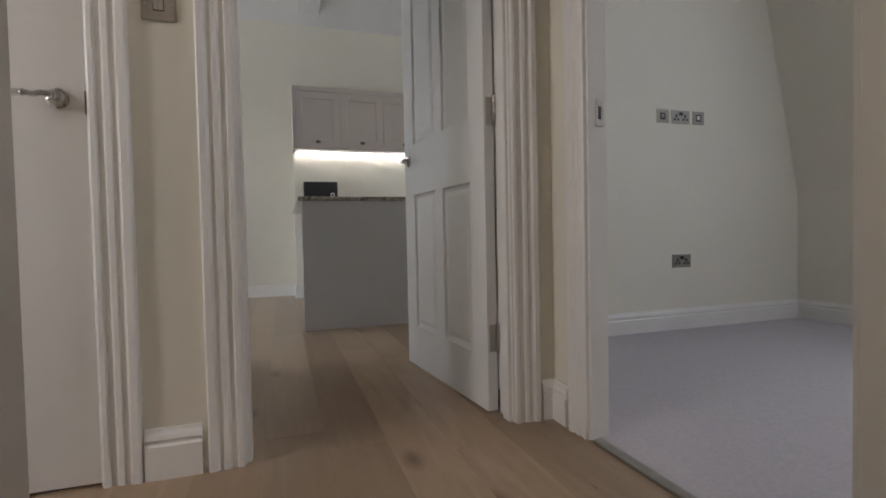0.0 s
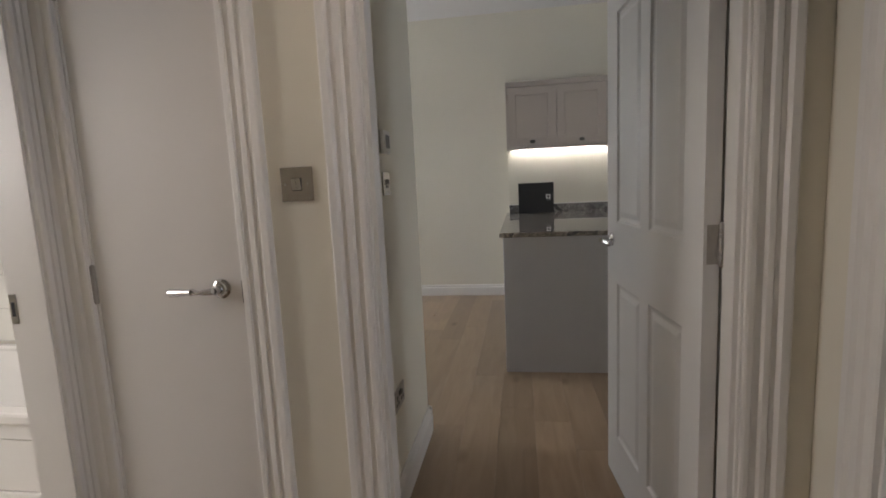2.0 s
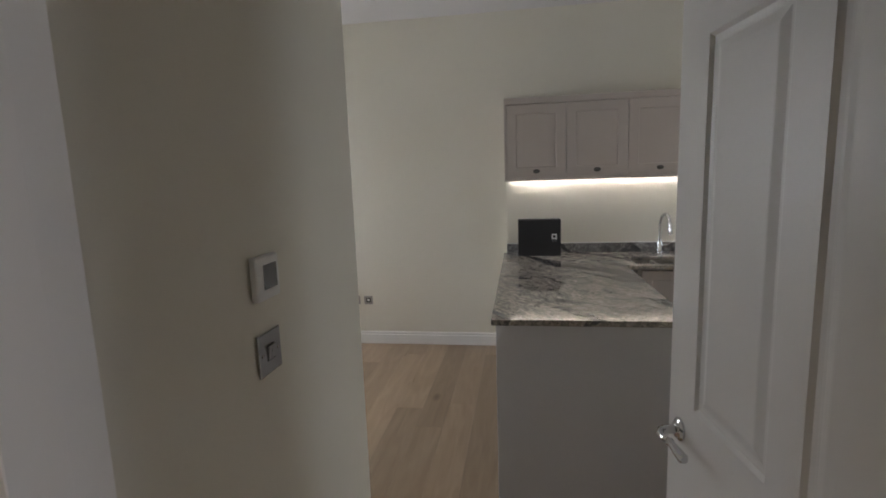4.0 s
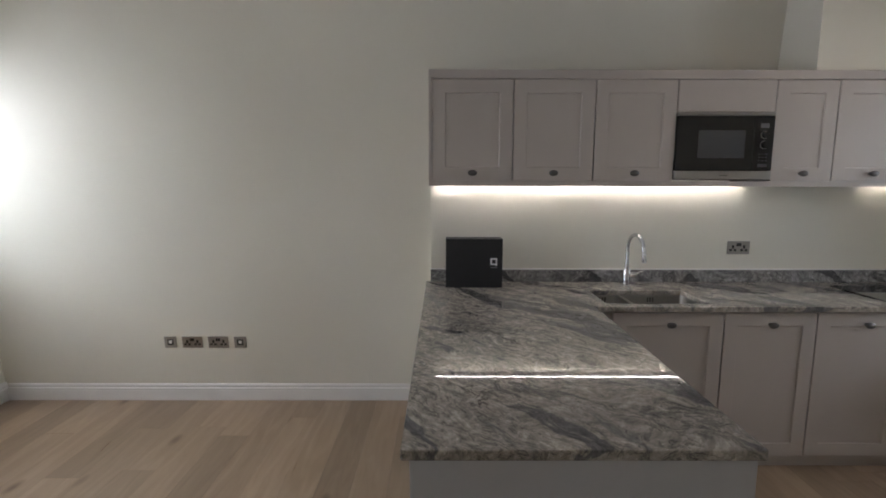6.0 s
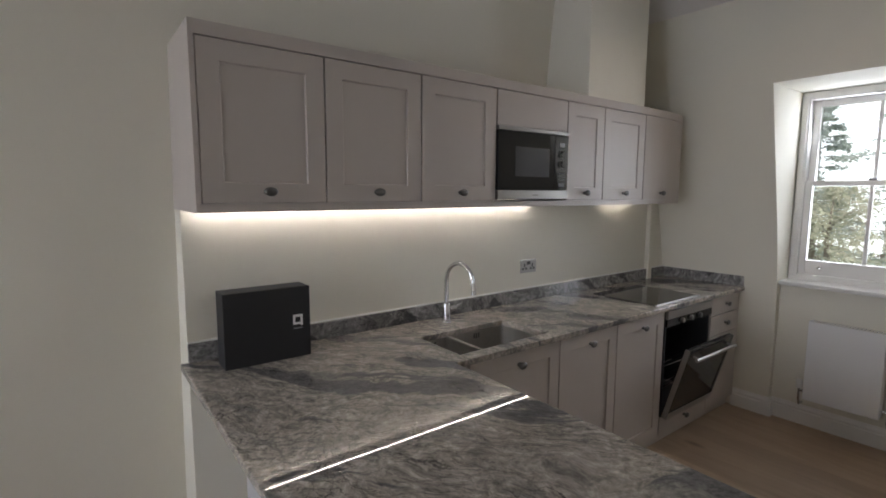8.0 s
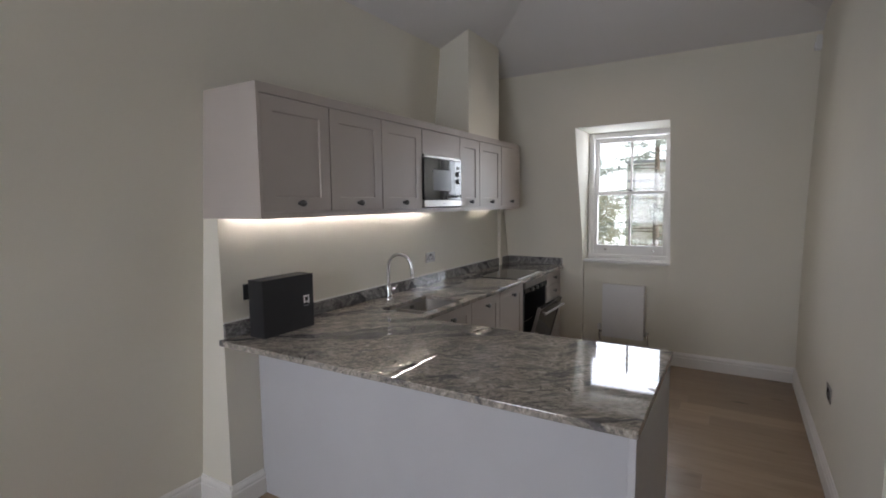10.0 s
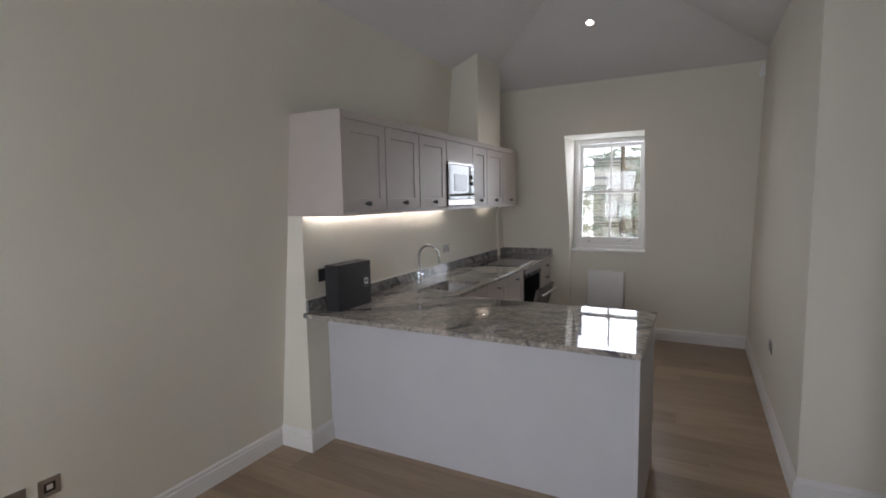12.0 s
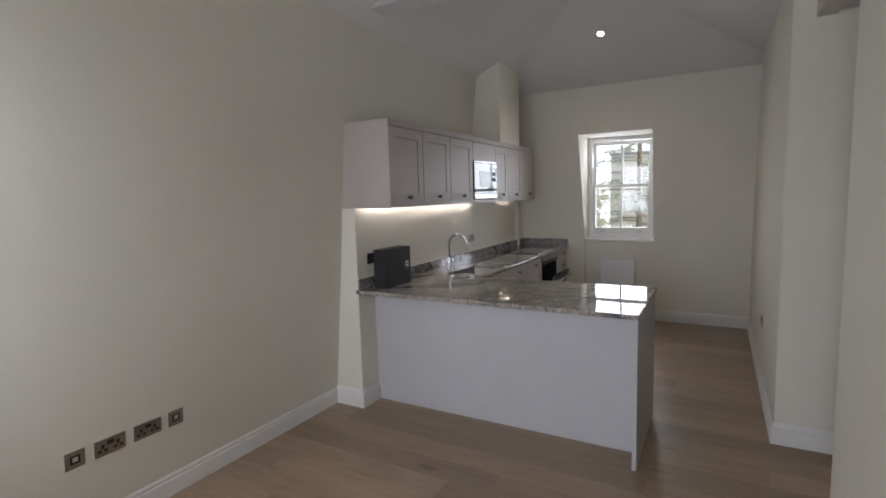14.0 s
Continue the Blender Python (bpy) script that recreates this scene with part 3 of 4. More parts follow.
# ---- doors ----
def lever(parent, at, along, out):
    """A chrome lever on a round rose. along: the way the lever points; out: away from the leaf."""
    a, o = Vector(along), Vector(out)
    base = Vector(at)
    axis = "x" if abs(o.x) > 0.5 else "y"
    sg = o.x if axis == "x" else o.y
    rose = smooth(part("rose", lathe([(0.027, 0), (0.027, 0.004 * sg), (0.022, 0.008 * sg), (0.019, 0.009 * sg), (0.017, 0.013 * sg), (0.011, 0.015 * sg), (0.010, 0.04 * sg)], axis, base, 24), CHROME, parent))
    p = [base + o * 0.030, base + o * 0.046 + a * 0.004, base + o * 0.052 + a * 0.018, base + o * 0.05 + a * 0.035 + Vector((0, 0, -0.004)), base + o * 0.048 + a * 0.05, base + o * 0.047 + a * 0.056, base + o * 0.046 + a * 0.062, base + o * 0.045 + a * 0.12 + Vector((0, 0, -0.001)), base + o * 0.045 + a * 0.128]
    smooth(part("lever", tube(p, 0.008, 14, radii=[0.009, 0.009, 0.008, 0.007, 0.007, 0.0105, 0.008, 0.0115, 0.007]), CHROME, parent))


def hinge(parent, x, y, z, h=0.10):
    root = part("hinge", lathe([(0.004, -h / 2 - 0.006), (0.0075, -h / 2), (0.0075, -h / 2 + 0.02), (0.0066, -h / 2 + 0.0215), (0.0075, -h / 2 + 0.023), (0.0075, -0.018), (0.0066, -0.0165), (0.0075, -0.015), (0.0075, 0.015), (0.0066, 0.0165), (0.0075, 0.018), (0.0075, h / 2 - 0.023), (0.0066, h / 2 - 0.0215), (0.0075, h / 2 - 0.02), (0.0075, h / 2), (0.004, h / 2 + 0.006)], "z", (x, y, z), 12), NICKEL, parent, "satin nickel butt hinge")
    return smooth(root)


door = thing("door_1", "white four-panel moulded door standing open into the passage", "door", at=(0.563, -3.946, 0.006), kind="structure")
door.rotation_euler = (0, 0, radians(96.1))
W, H, T = 0.836, 1.985, 0.04
# leaf: local x along its width from the hinges, the face towards the hall is local +y
bm = bmesh.new()
cols = ((0.115, 0.372), (0.454, 0.711))
rows = ((0.20, 0.855), (1.10, 1.885))
xs = [0.0, *(v for c in cols for v in c), W]
zs = [0.0, *(v for r in rows for v in r), H]
for side, yy in ((1, 0.0), (-1, -T)):
    for i in range(len(xs) - 1):
        for j in range(len(zs) - 1):
            x0, x1, z0, z1 = xs[i], xs[i + 1], zs[j], zs[j + 1]
            if i % 2 and j % 2:
                # moulded panel: cove down, flat, then a raised field
                loops = []
                for inset, dep in ((0, 0), (0.007, 0.007), (0.016, 0.0085), (0.022, 0.0085), (0.040, 0.003), (0.044, 0.0025)):
                    d = yy - side * dep
                    loops.append([bm.verts.new(c) for c in ((x0 + inset, d, z0 + inset), (x1 - inset, d, z0 + inset), (x1 - inset, d, z1 - inset), (x0 + inset, d, z1 - inset))])
                for a, b in zip(loops, loops[1:]):
                    for k in range(4):
                        bm.faces.new((a[k], a[(k + 1) % 4], b[(k + 1) % 4], b[k]))
                bm.faces.new(loops[-1])
            else:
                bm.faces.new([bm.verts.new(c) for c in ((x0, yy, z0), (x1, yy, z0), (x1, yy, z1), (x0, yy, z1))])
for q in (((0, 0, 0), (0, -T, 0), (0, -T, H), (0, 0, H)), ((W, 0, 0), (W, -T, 0), (W, -T, H), (W, 0, H)), ((0, 0, H), (0, -T, H), (W, -T, H), (W, 0, H)), ((0, 0, 0), (0, -T, 0), (W, -T, 0), (W, 0, 0))):
    bm.faces.new([bm.verts.new(c) for c in q])
bmesh.ops.remove_doubles(bm, verts=bm.verts, dist=1e-5)
leaf = part("leaf", bm, DOORP, door)
for side, yy in ((1, 0.0), (-1, -T)):
    h = new("handle")
    h.parent = door
    lever(h, (W - 0.062, yy, 1.025), (-1, 0, 0), (0, side, 0))
part("latch", box(W - 0.002, W + 0.003, -0.031, -0.009, 0.93, 1.12, 0.001), STEEL, door, "steel latch plate in the door edge")
for z in (0.27, 1.10, 1.80):
    hinge(door, -0.007, -T - 0.001, z)
    part("hinge_leaf", box(-0.0015, 0.0, -T, -0.008, z - 0.05, z + 0.05), NICKEL, door, "satin nickel hinge leaf")

cup = thing("door_2", "off-white flush cupboard door, closed", "door", at=(-1.069, -4.06, 0.008), kind="structure")
part("leaf", box(0.0, 0.446, 0.004, 0.044, 0.0, 1.975, 0.0015), FLUSH, cup)
h = new("handle")
h.parent = cup
lever(h, (0.382, 0.004, 1.028), (-1, 0, 0), (0, -1, 0))
part("keyhole_plate", box(0.4435, 0.446, -0.003, 0.003, 0.99, 1.05), PEWTER, cup, "dark latch edge beside the frame")
for z in (0.235, 1.045, 1.855):
    hinge(cup, -0.004, -0.002, z)


def strike(name, label, x0, x1, y0, y1, z, vertical_face):
    root = thing(name, label, "strike plate")
    if vertical_face == "y":
        part("plate", box(x0, x1, y0, y1, z - 0.042, z + 0.042, 0.0008), CHROME, root)
        part("keep", box(x0 + 0.006, x1 - 0.006, y0 - 0.0006, y0 + 0.0006, z - 0.02, z + 0.02), BLACK, root, "dark latch slot")


strike("strike_plate", "chrome strike plate on the bedroom door lining", 0.798, 0.822, -4.2845, -4.281, 1.03, "y")
strike("strike_plate", "chrome strike plate on the bathroom door lining", -1.285, -1.262, -4.1265, -4.1235, 1.0, "y")


# ---- switches and sockets ----
def faceplate(name, label, m, w, kind, metal=None):
    """A flat metal plate in its own x (across) and z (up), facing -y."""
    root = thing(name, label, "light switch" if kind == "switch" else "socket")
    root.matrix_world = m
    hw, hh = w / 2, 0.043
    part("plate", box(-hw, hw, -0.006, 0, -hh, hh, 0.002, segs=2), metal or STEEL, root)
    if kind == "switch":
        part("surround", box(-0.0135, 0.0135, -0.0075, -0.005, -0.0165, 0.0165, 0.0006), BLACK, root)
        for a in (-0.0062, 0.0062):
            bm = prism([(-0.0075, -0.0145), (-0.0075, 0.0145), (-0.0125, 0.0145), (-0.0095, 0)], "x", a - 0.0058, a + 0.0058)
            part("rocker", bm, CHROME, root, "chrome rocker")
        for a in (-0.030, 0.030):
            part("screw", lathe([(0.0035, -0.0055), (0.0035, -0.0072), (0.002, -0.0076)], "y", (a, 0, 0), 10), CHROME, root)
    if kind == "double":
        for a in (-0.036, 0.036):
            # pins of a square-pin outlet, with a rocker above
            for px, pz, pw, ph in ((a, 0.006, 0.007, 0.011), (a - 0.014, -0.016, 0.0085, 0.0068), (a + 0.014, -0.016, 0.0085, 0.0068)):
                part("pin_hole", box(px - pw, px + pw, -0.0068, -0.0058, pz - ph, pz + ph), BLACK, root)
        for a in (-0.008, 0.008):
            part("rocker", box(a - 0.0072, a + 0.0072, -0.010, -0.0058, 0.010, 0.030, 0.001), BLACK, root)
    if kind == "single":
        part("insert", box(-0.022, 0.022, -0.0066, -0.0055, -0.022, 0.022, 0.0005), BLACK, root)
        part("module", box(-0.012, 0.012, -0.0075, -0.0064, -0.010, 0.014, 0.0005), WHITEPL if metal is None else GREYPL, root)
    if kind == "plug":
        part("insert", box(-0.024, 0.024, -0.0066, -0.0055, -0.022, 0.026), BLACK, root)
    return root


def face_of(at, normal):
    n = Vector(normal).normalized()
    y = -n
    z = (Vector((0, 0, 1)) - y * y.z).normalized()
    x = y.cross(z)
    return Matrix.Translation(at) @ Matrix((x, y, z)).transposed().to_4x4()


faceplate("light_switch", "polished nickel two-gang light switch beside the doorway", face_of((-0.444, -4.06, 1.304), (0, -1, 0)), 0.086, "switch", POLISHED)
faceplate("light_switch", "polished chrome switch below the thermostat", face_of((-0.385, -3.44, 1.298), (1, 0, 0)), 0.086, "switch", CHROME)
root = thing("thermostat", "white wall thermostat with a grey screen", "thermostat")
root.matrix_world = face_of((-0.385, -3.44, 1.45), (1, 0, 0))
part("case", box(-0.043, 0.043, -0.016, 0, -0.043, 0.043, 0.004, segs=2), WHITEPL, root)
part("screen", box(-0.020, 0.030, -0.0175, -0.0155, -0.022, 0.026, 0.0005), GREYPL, root)
faceplate("wall_socket", "steel double socket low on the passage wall", face_of((-0.385, -3.44, 0.455), (1, 0, 0)), 0.146, "double")
yk = 0.2285
gap = (0.586 - 2 * 0.086 - 2 * 0.146) / 3
x = -1.913
for w, kd in ((0.086, "single"), (0.146, "double"), (0.146, "double"), (0.086, "single")):
    ob = faceplate("wall_socket", "steel double power socket low on the sloping wall" if kd == "double" else "steel data and aerial socket low on the sloping wall", face_of((x + w / 2, yk, 0.452), (0, -1, -0.097)), w, kd)
    tagged(ob, group="row of sockets on the sloping wall")
    x += w + gap
faceplate("wall_socket", "steel double socket above the worktop", face_of((2.009, 0.0, 1.173), (0, -1, 0)), 0.146, "double")
faceplate("wall_socket", "black switched socket behind the black box", face_of((0.203, 0.0, 1.172), (0, -1, 0)), 0.146, "plug", BLACK)
faceplate("wall_socket", "steel double socket low on the kitchen side wall", face_of((1.95, -2.765, 0.52), (0, 1, 0)), 0.146, "double")
faceplate("wall_socket", "polished data socket at television height in the bedroom", face_of((2.213, -3.013, 1.395), (0, -1, 0)), 0.095, "single", CHROME)
faceplate("wall_socket", "steel double socket at television height in the bedroom", face_of((2.358, -3.013, 1.395), (0, -1, 0)), 0.146, "double")
faceplate("wall_socket", "steel aerial socket at television height in the bedroom", face_of((2.505, -3.013, 1.395), (0, -1, 0)), 0.095, "single")
faceplate("wall_socket", "steel double socket above the bedroom skirting", face_of((2.36, -3.013, 0.455), (0, -1, 0)), 0.15, "double")


def sensor(at, normal):
    root = thing("alarm_detector", "small white alarm detector high in the corner", "alarm sensor")
    root.matrix_world = face_of(at, normal)
    part("case", box(-0.032, 0.032, -0.045, 0, -0.06, 0.05, 0.008, segs=2), WHITEPL, root)
    part("lens", box(-0.022, 0.022, -0.049, -0.044, -0.045, 0.0, 0.004), WHITEINK, root)


sensor((3.22, -2.765, 2.82), (-0.3, 1, 0))
sensor((-3.12, -0.02, 2.72), (1, -0.35, 0))

# ---- ceiling spot ----
spot = thing("ceiling_spotlight", "lit round recessed spotlight in the sloping ceiling", "spotlight")
n = Vector((-0.395, 0, -0.919))
spot.matrix_world = Matrix.Translation((2.379, -1.321, 2.9 + 0.43 * (3.165 - 2.379))) @ n.to_track_quat("Z", "Y").to_matrix().to_4x4()
smooth(part("bezel", lathe([(0.030, -0.01), (0.030, 0.003), (0.040, 0.005), (0.044, 0.002), (0.044, -0.01)], "z", segs=28), WHITEPL, spot))
part("lens", lathe([(0.029, -0.004), (0.029, 0.001), (0.018, 0.003)], "z", segs=24), SPOT, spot)


# ---- kitchen ----
def shaker(bm, x0, x1, z0, z1, y, frame_w=0.072, t=0.02, rec=0.007):
    """A framed door front in the plane y, facing -y."""
    o = [(x0, z0), (x1, z0), (x1, z1), (x0, z1)]
    def ring(inset, dep):
        return [bm.verts.new(c) for c in ((x0 + inset, y + dep, z0 + inset), (x1 - inset, y + dep, z0 + inset), (x1 - inset, y + dep, z1 - inset), (x0 + inset, y + dep, z1 - inset))]
    loops = [ring(0, t), ring(0, 0.0015), ring(0.0015, 0), ring(frame_w, 0), ring(frame_w + 0.002, rec * 0.6), ring(frame_w + 0.005, rec)]
    for a, b in zip(loops, loops[1:]):
        for k in range(4):
            bm.faces.new((a[k], a[(k + 1) % 4], b[(k + 1) % 4], b[k]))
    bm.faces.new(loops[-1])
    bm.faces.new(loops[0][::-1])
    return bm


KNOB = mesh_of(lathe([(0.012, 0), (0.012, -0.003), (0.0065, -0.006), (0.0065, -0.014), (0.014, -0.018), (0.019, -0.022), (0.0195, -0.026), (0.015, -0.031), (0.005, -0.034)], "y", (0, 0, 0), 20, (1.36, 0.88)), "knob")
KNOB.materials.append(PEWTER)
for p in KNOB.polygons:
    p.use_smooth = True


def knob(parent, x, y, z):
    ob = new("knob", KNOB)
    ob.parent = parent
    ob.location = (x, y, z)
    ob["label"] = "oval dark pewter knob"
    return ob


YW, ZB, ZD, ZT, ZC = -0.336, 1.573, 1.605, 2.165, 2.215
G = 0.003
# wall cabinets
for i, (x0, x1) in enumerate(((0.018, 0.477), (0.477, 0.937), (0.937, 1.397), (1.950, 2.302), (2.302, 2.757))):
    unit = thing("wall_cabinet", "taupe shaker wall cabinet with one framed door", "cabinet", group="wall cabinets")
    part("body", box(x0, x1, YW + 0.022, 0.05, ZD - 0.004, ZT + 0.001), CARC, unit)
    d = part("door", shaker(bmesh.new(), x0 + G, x1 - G, ZD, ZT - 0.002, YW), CAB, unit)
    knob(d, (x0 + x1) / 2, YW, 1.647)
unit = thing("wall_cabinet", "taupe wall cabinet with a plain curved end door", "cabinet", group="wall cabinets")
bow = [(2.757 + G, YW), (2.90, YW), (3.02, YW + 0.004), (3.14, YW + 0.014), (3.24, YW + 0.028), (3.33, YW + 0.048)]
ring = bow + [(3.33, 0.05), (2.757 + G, 0.05)]
d = part("body", prism([(x, y + (0.02 if y < 0 else 0)) for x, y in ring], "z", ZD - 0.004, ZT + 0.001), CARC, unit)
d = part("door", prism(bow + [(x, y + 0.02) for x, y in bow[::-1]], "z", ZD, ZT - 0.002), CAB, unit)
knob(d, 2.985, YW, 1.647)
unit = thing("wall_cabinet", "taupe wall cabinet holding the built-in microwave", "cabinet", group="wall cabinets")
part("body", box(1.397, 1.950, YW + 0.4, 0.06, ZD, ZT), CARC, unit)
part("top_panel", box(1.397 + G, 1.950 - G, YW, YW + 0.02, 1.990, ZT - 0.002, 0.0012), CAB, unit)
part("side", box(1.3975, 1.4035, YW + 0.03, 0.04, ZD, 1.99), CARC, unit)
part("side", box(1.9435, 1.9495, YW + 0.03, 0.04, ZD, 1.99), CARC, unit)
# end panel scribed to the leaning wall, cornice, pelmet
root = thing("cabinet_end_panel", "taupe end panel scribed to the leaning wall", "panel")
part("panel", prism([(YW - 0.002, ZB), (north_y(ZB) + 0.002, ZB), (north_y(ZC) + 0.002, ZC), (YW - 0.002, ZC)], "x", 0.0, 0.0175), CAB, root)
root = thing("cornice", "taupe cornice board along the top of the wall cabinets", "cornice")
outer = [(0.0176, YW - 0.001)] + [(x, y - 0.001) for x, y in bow] + [(3.331, 0.04), (0.0176, 0.04)]
part("board", prism(outer, "z", ZT + 0.002, ZC), CAB, root)
root = thing("pelmet", "taupe light pelmet under the wall cabinets", "pelmet")
lip = [(0.0176, YW + 0.001)] + [(x, y + 0.001) for x, y in bow]
part("lip", prism(lip + [(x, y + 0.019) for x, y in lip[::-1]], "z", ZB, ZD - 0.003), CAB, root)
part("base_board", prism([(x, y + 0.0195) for x, y in lip] + [(3.33, -0.001), (0.0176, -0.001)], "z", ZD - 0.012, ZD - 0.0045), WHITEPL, root, "white underside board")
# light strip
root = thing("led_strip", "lit warm white light strip under the wall cabinets", "light strip")
part("channel", box(0.04, 2.0, -0.051, -0.039, 1.588, 1.5928), WHITEPL, root)
bm = bmesh.new()
for k in range(117):
    xx = 0.048 + k * 0.0167
    box(xx - 0.003, xx + 0.003, -0.048, -0.042, 1.5862, 1.588, bm=bm)
tagged(part("diodes", bm, LED, root), kind="stuff")
root = thing("led_strip", "short lit warm light strip beside the hob", "light strip")
part("channel", box(2.78, 3.02, -0.051, -0.039, 1.588, 1.5928), WHITEPL, root)
bm = bmesh.new()
for k in range(12):
    xx = 2.808 + k * 0.0167
    box(xx - 0.003, xx + 0.003, -0.048, -0.042, 1.5862, 1.588, bm=bm)
tagged(part("diodes", bm, LEDSOFT, root), kind="stuff")

# microwave
mw = thing("microwave", "black glass built-in microwave with a steel lower trim", "microwave")
MX0, MX1, MZ0, MZ1 = 1.3995, 1.9475, 1.612, 1.987
part("case", box(MX0 + 0.006, MX1 - 0.006, YW + 0.012, 0.03, MZ0, MZ1), BLACK, mw)
part("door_glass", box(MX0, MX1 - 0.115, YW - 0.012, YW + 0.011, 1.662, MZ1 - 0.022, 0.003), BLACKGLASS, mw)
part("control_panel", box(MX1 - 0.114, MX1, YW - 0.012, YW + 0.011, 1.662, MZ1 - 0.022, 0.003), BLACKGLASS, mw)
part("viewing_window", box(1.52, 1.785, YW - 0.0135, YW - 0.0118, 1.732, 1.886), material("perforated oven screen", (0.07, 0.072, 0.075), 0.18, vary=0.2, scale=300), mw, "grey screened viewing window")
part("trim", box(MX0, MX1, YW - 0.013, YW + 0.011, MZ0, 1.660, 0.002), STEEL, mw, "brushed steel lower trim")
part("top_trim", box(MX0, MX1, YW - 0.0125, YW + 0.011, MZ1 - 0.0205, MZ1, 0.002), STEEL, mw, "brushed steel upper trim")
part("maker_mark", box(1.655, 1.70, YW - 0.0136, YW - 0.0128, 1.632, 1.637), PEWTER, mw)
for z in (1.862, 1.806):
    smooth(part("dial", lathe([(0.019, -0.012), (0.019, -0.026), (0.016, -0.030), (0.003, -0.030)], "y", (1.892, YW, z), 22), BLACKGLASS, mw, "metal-rimmed control dial"))
    smooth(part("dial_rim", lathe([(0.0195, -0.012), (0.0225, -0.0125), (0.0225, -0.0155), (0.0195, -0.0165)], "y", (1.892, YW, z), 22), STEEL, mw))
part("display", box(1.868, 1.915, YW - 0.0132, YW - 0.0118, 1.90, 1.925), DIMGREY, mw)
for k, z in enumerate((1.755, 1.737, 1.719)):
    for a in (1.872, 1.892, 1.912):
        part("button_mark", box(a - 0.006, a + 0.006, YW - 0.0132, YW - 0.0118, z - 0.002, z + 0.002), DIMGREY, mw)
part("open_button", box(1.866, 1.918, YW - 0.0145, YW - 0.0118, 1.682, 1.700, 0.001), DIMGREY, mw)

# worktop
ZW = 0.947
XS = [-0.027, 0.877, 0.886, 0.967, 1.135, 1.155, 1.522, 3.70]
YS = [-2.040, -0.700, -0.655, -0.585, -0.270, 0.0]


def on_top(x, y):
    if 0.967 < x < 1.522 and -0.585 < y < -0.27:
        return False
    return y > -0.655 or x < 0.877 or (x < 0.886 and y < -0.655)


bm = plate(XS, YS, ZW - 0.03, ZW, on_top)
bm.normal_update()
edges = [e for e in bm.edges if len(e.link_faces) == 2 and e.calc_face_angle(0) > 1.0]
bmesh.ops.bevel(bm, geom=edges, offset=0.004, segments=2, affect="EDGES", profile=0.5)
top = thing("worktop", "polished grey granite worktop with dark flowing veins", "worktop")
part("slab", bm, GRANITE, top)
root = thing("upstand", "grey granite upstand along the foot of the wall", "upstand")
part("upstand_run", box(0.002, 3.679, -0.021, -0.0005, ZW + 0.0005, ZW + 0.080, 0.002), UPSTAND, root)
part("upstand_return", box(3.679, 3.6995, -0.648, -0.0005, ZW + 0.0005, ZW + 0.080, 0.002), UPSTAND, root)
part("sealant", box(0.002, 3.679, -0.012, -0.0004, ZW + 0.080, ZW + 0.086, 0.001), SEAL, root, "white sealant line")

# sink with one and a half bowls
sink = thing("sink", "undermounted stainless steel sink with one and a half bowls", "sink")


def bowl(name, x0, x1, y0, y1, depth):
    zt, zb, r = ZW - 0.030, ZW - 0.030 - depth, 0.02
    bm = bmesh.new()
    loops = []
    def ring(inset, z):
        pts = []
        for cx, cy, a0 in ((x1 - inset - r, y1 - inset - r, 0), (x0 + inset + r, y1 - inset - r, 90), (x0 + inset + r, y0 + inset + r, 180), (x1 - inset - r, y0 + inset + r, 270)):
            for k in range(5):
                a = radians(a0 + 22.5 * k)
                pts.append(bm.verts.new((cx + r * math.cos(a), cy + r * math.sin(a), z)))
        return pts
    for inset, z in ((-0.012, zt), (0, zt), (0.003, zb + 0.02), (0.02, zb)):
        loops.append(ring(inset, z))
    for a, b in zip(loops, loops[1:]):
        for k in range(20):
            bm.faces.new((a[k], a[(k + 1) % 20], b[(k + 1) % 20], b[k]))
    bm.faces.new(loops[-1])
    return smooth(part(name, bm, SINK, sink))


bowl("small_bowl", 0.959, 1.137, -0.592, -0.262, 0.13)
bowl("main_bowl", 1.153, 1.530, -0.592, -0.262, 0.18)
part("divider", box(1.135, 1.155, -0.585, -0.27, ZW - 0.045, ZW - 0.026, 0.004, segs=2), SINK, sink)
for x in (1.05, 1.34):
    for a in (-0.016, 0.0, 0.016):
        part("overflow_slot", box(x + a - 0.004, x + a + 0.004, -0.2665, -0.2635, ZW - 0.072, ZW - 0.044, 0.001), BLACK, sink)
    smooth(part("drain", lathe([(0.035, 0), (0.035, 0.003), (0.028, 0.0035), (0.012, 0.001)], "z", (x, -0.42, ZW - 0.159 if x < 1.1 else ZW - 0.2095), 20), CHROME, sink))

# tap
tap = thing("kitchen_tap", "chrome swan-neck mixer tap behind the sink", "tap")
tx, ty = 1.237, -0.135
smooth(part("base", lathe([(0.027, 0), (0.027, 0.006), (0.0225, 0.010), (0.0215, 0.10), (0.0195, 0.106), (0.012, 0.108)], "z", (tx, ty, ZW), 24), CHROME, tap))
neck = [(tx, ty, ZW + 0.10), (tx, ty, ZW + 0.16), (tx, ty, ZW + 0.235)]
for k in range(1, 13):
    a = math.pi * k / 13
    neck.append((tx + 0.013 * (1 - math.cos(a)), ty - 0.092 * (1 - math.cos(a)), ZW + 0.235 + 0.098 * math.sin(a)))
neck += [(tx + 0.026, ty - 0.186, ZW + 0.225), (tx + 0.027, ty - 0.190, ZW + 0.185)]
smooth(part("spout", tube(neck, 0.0115, 16), CHROME, tap))
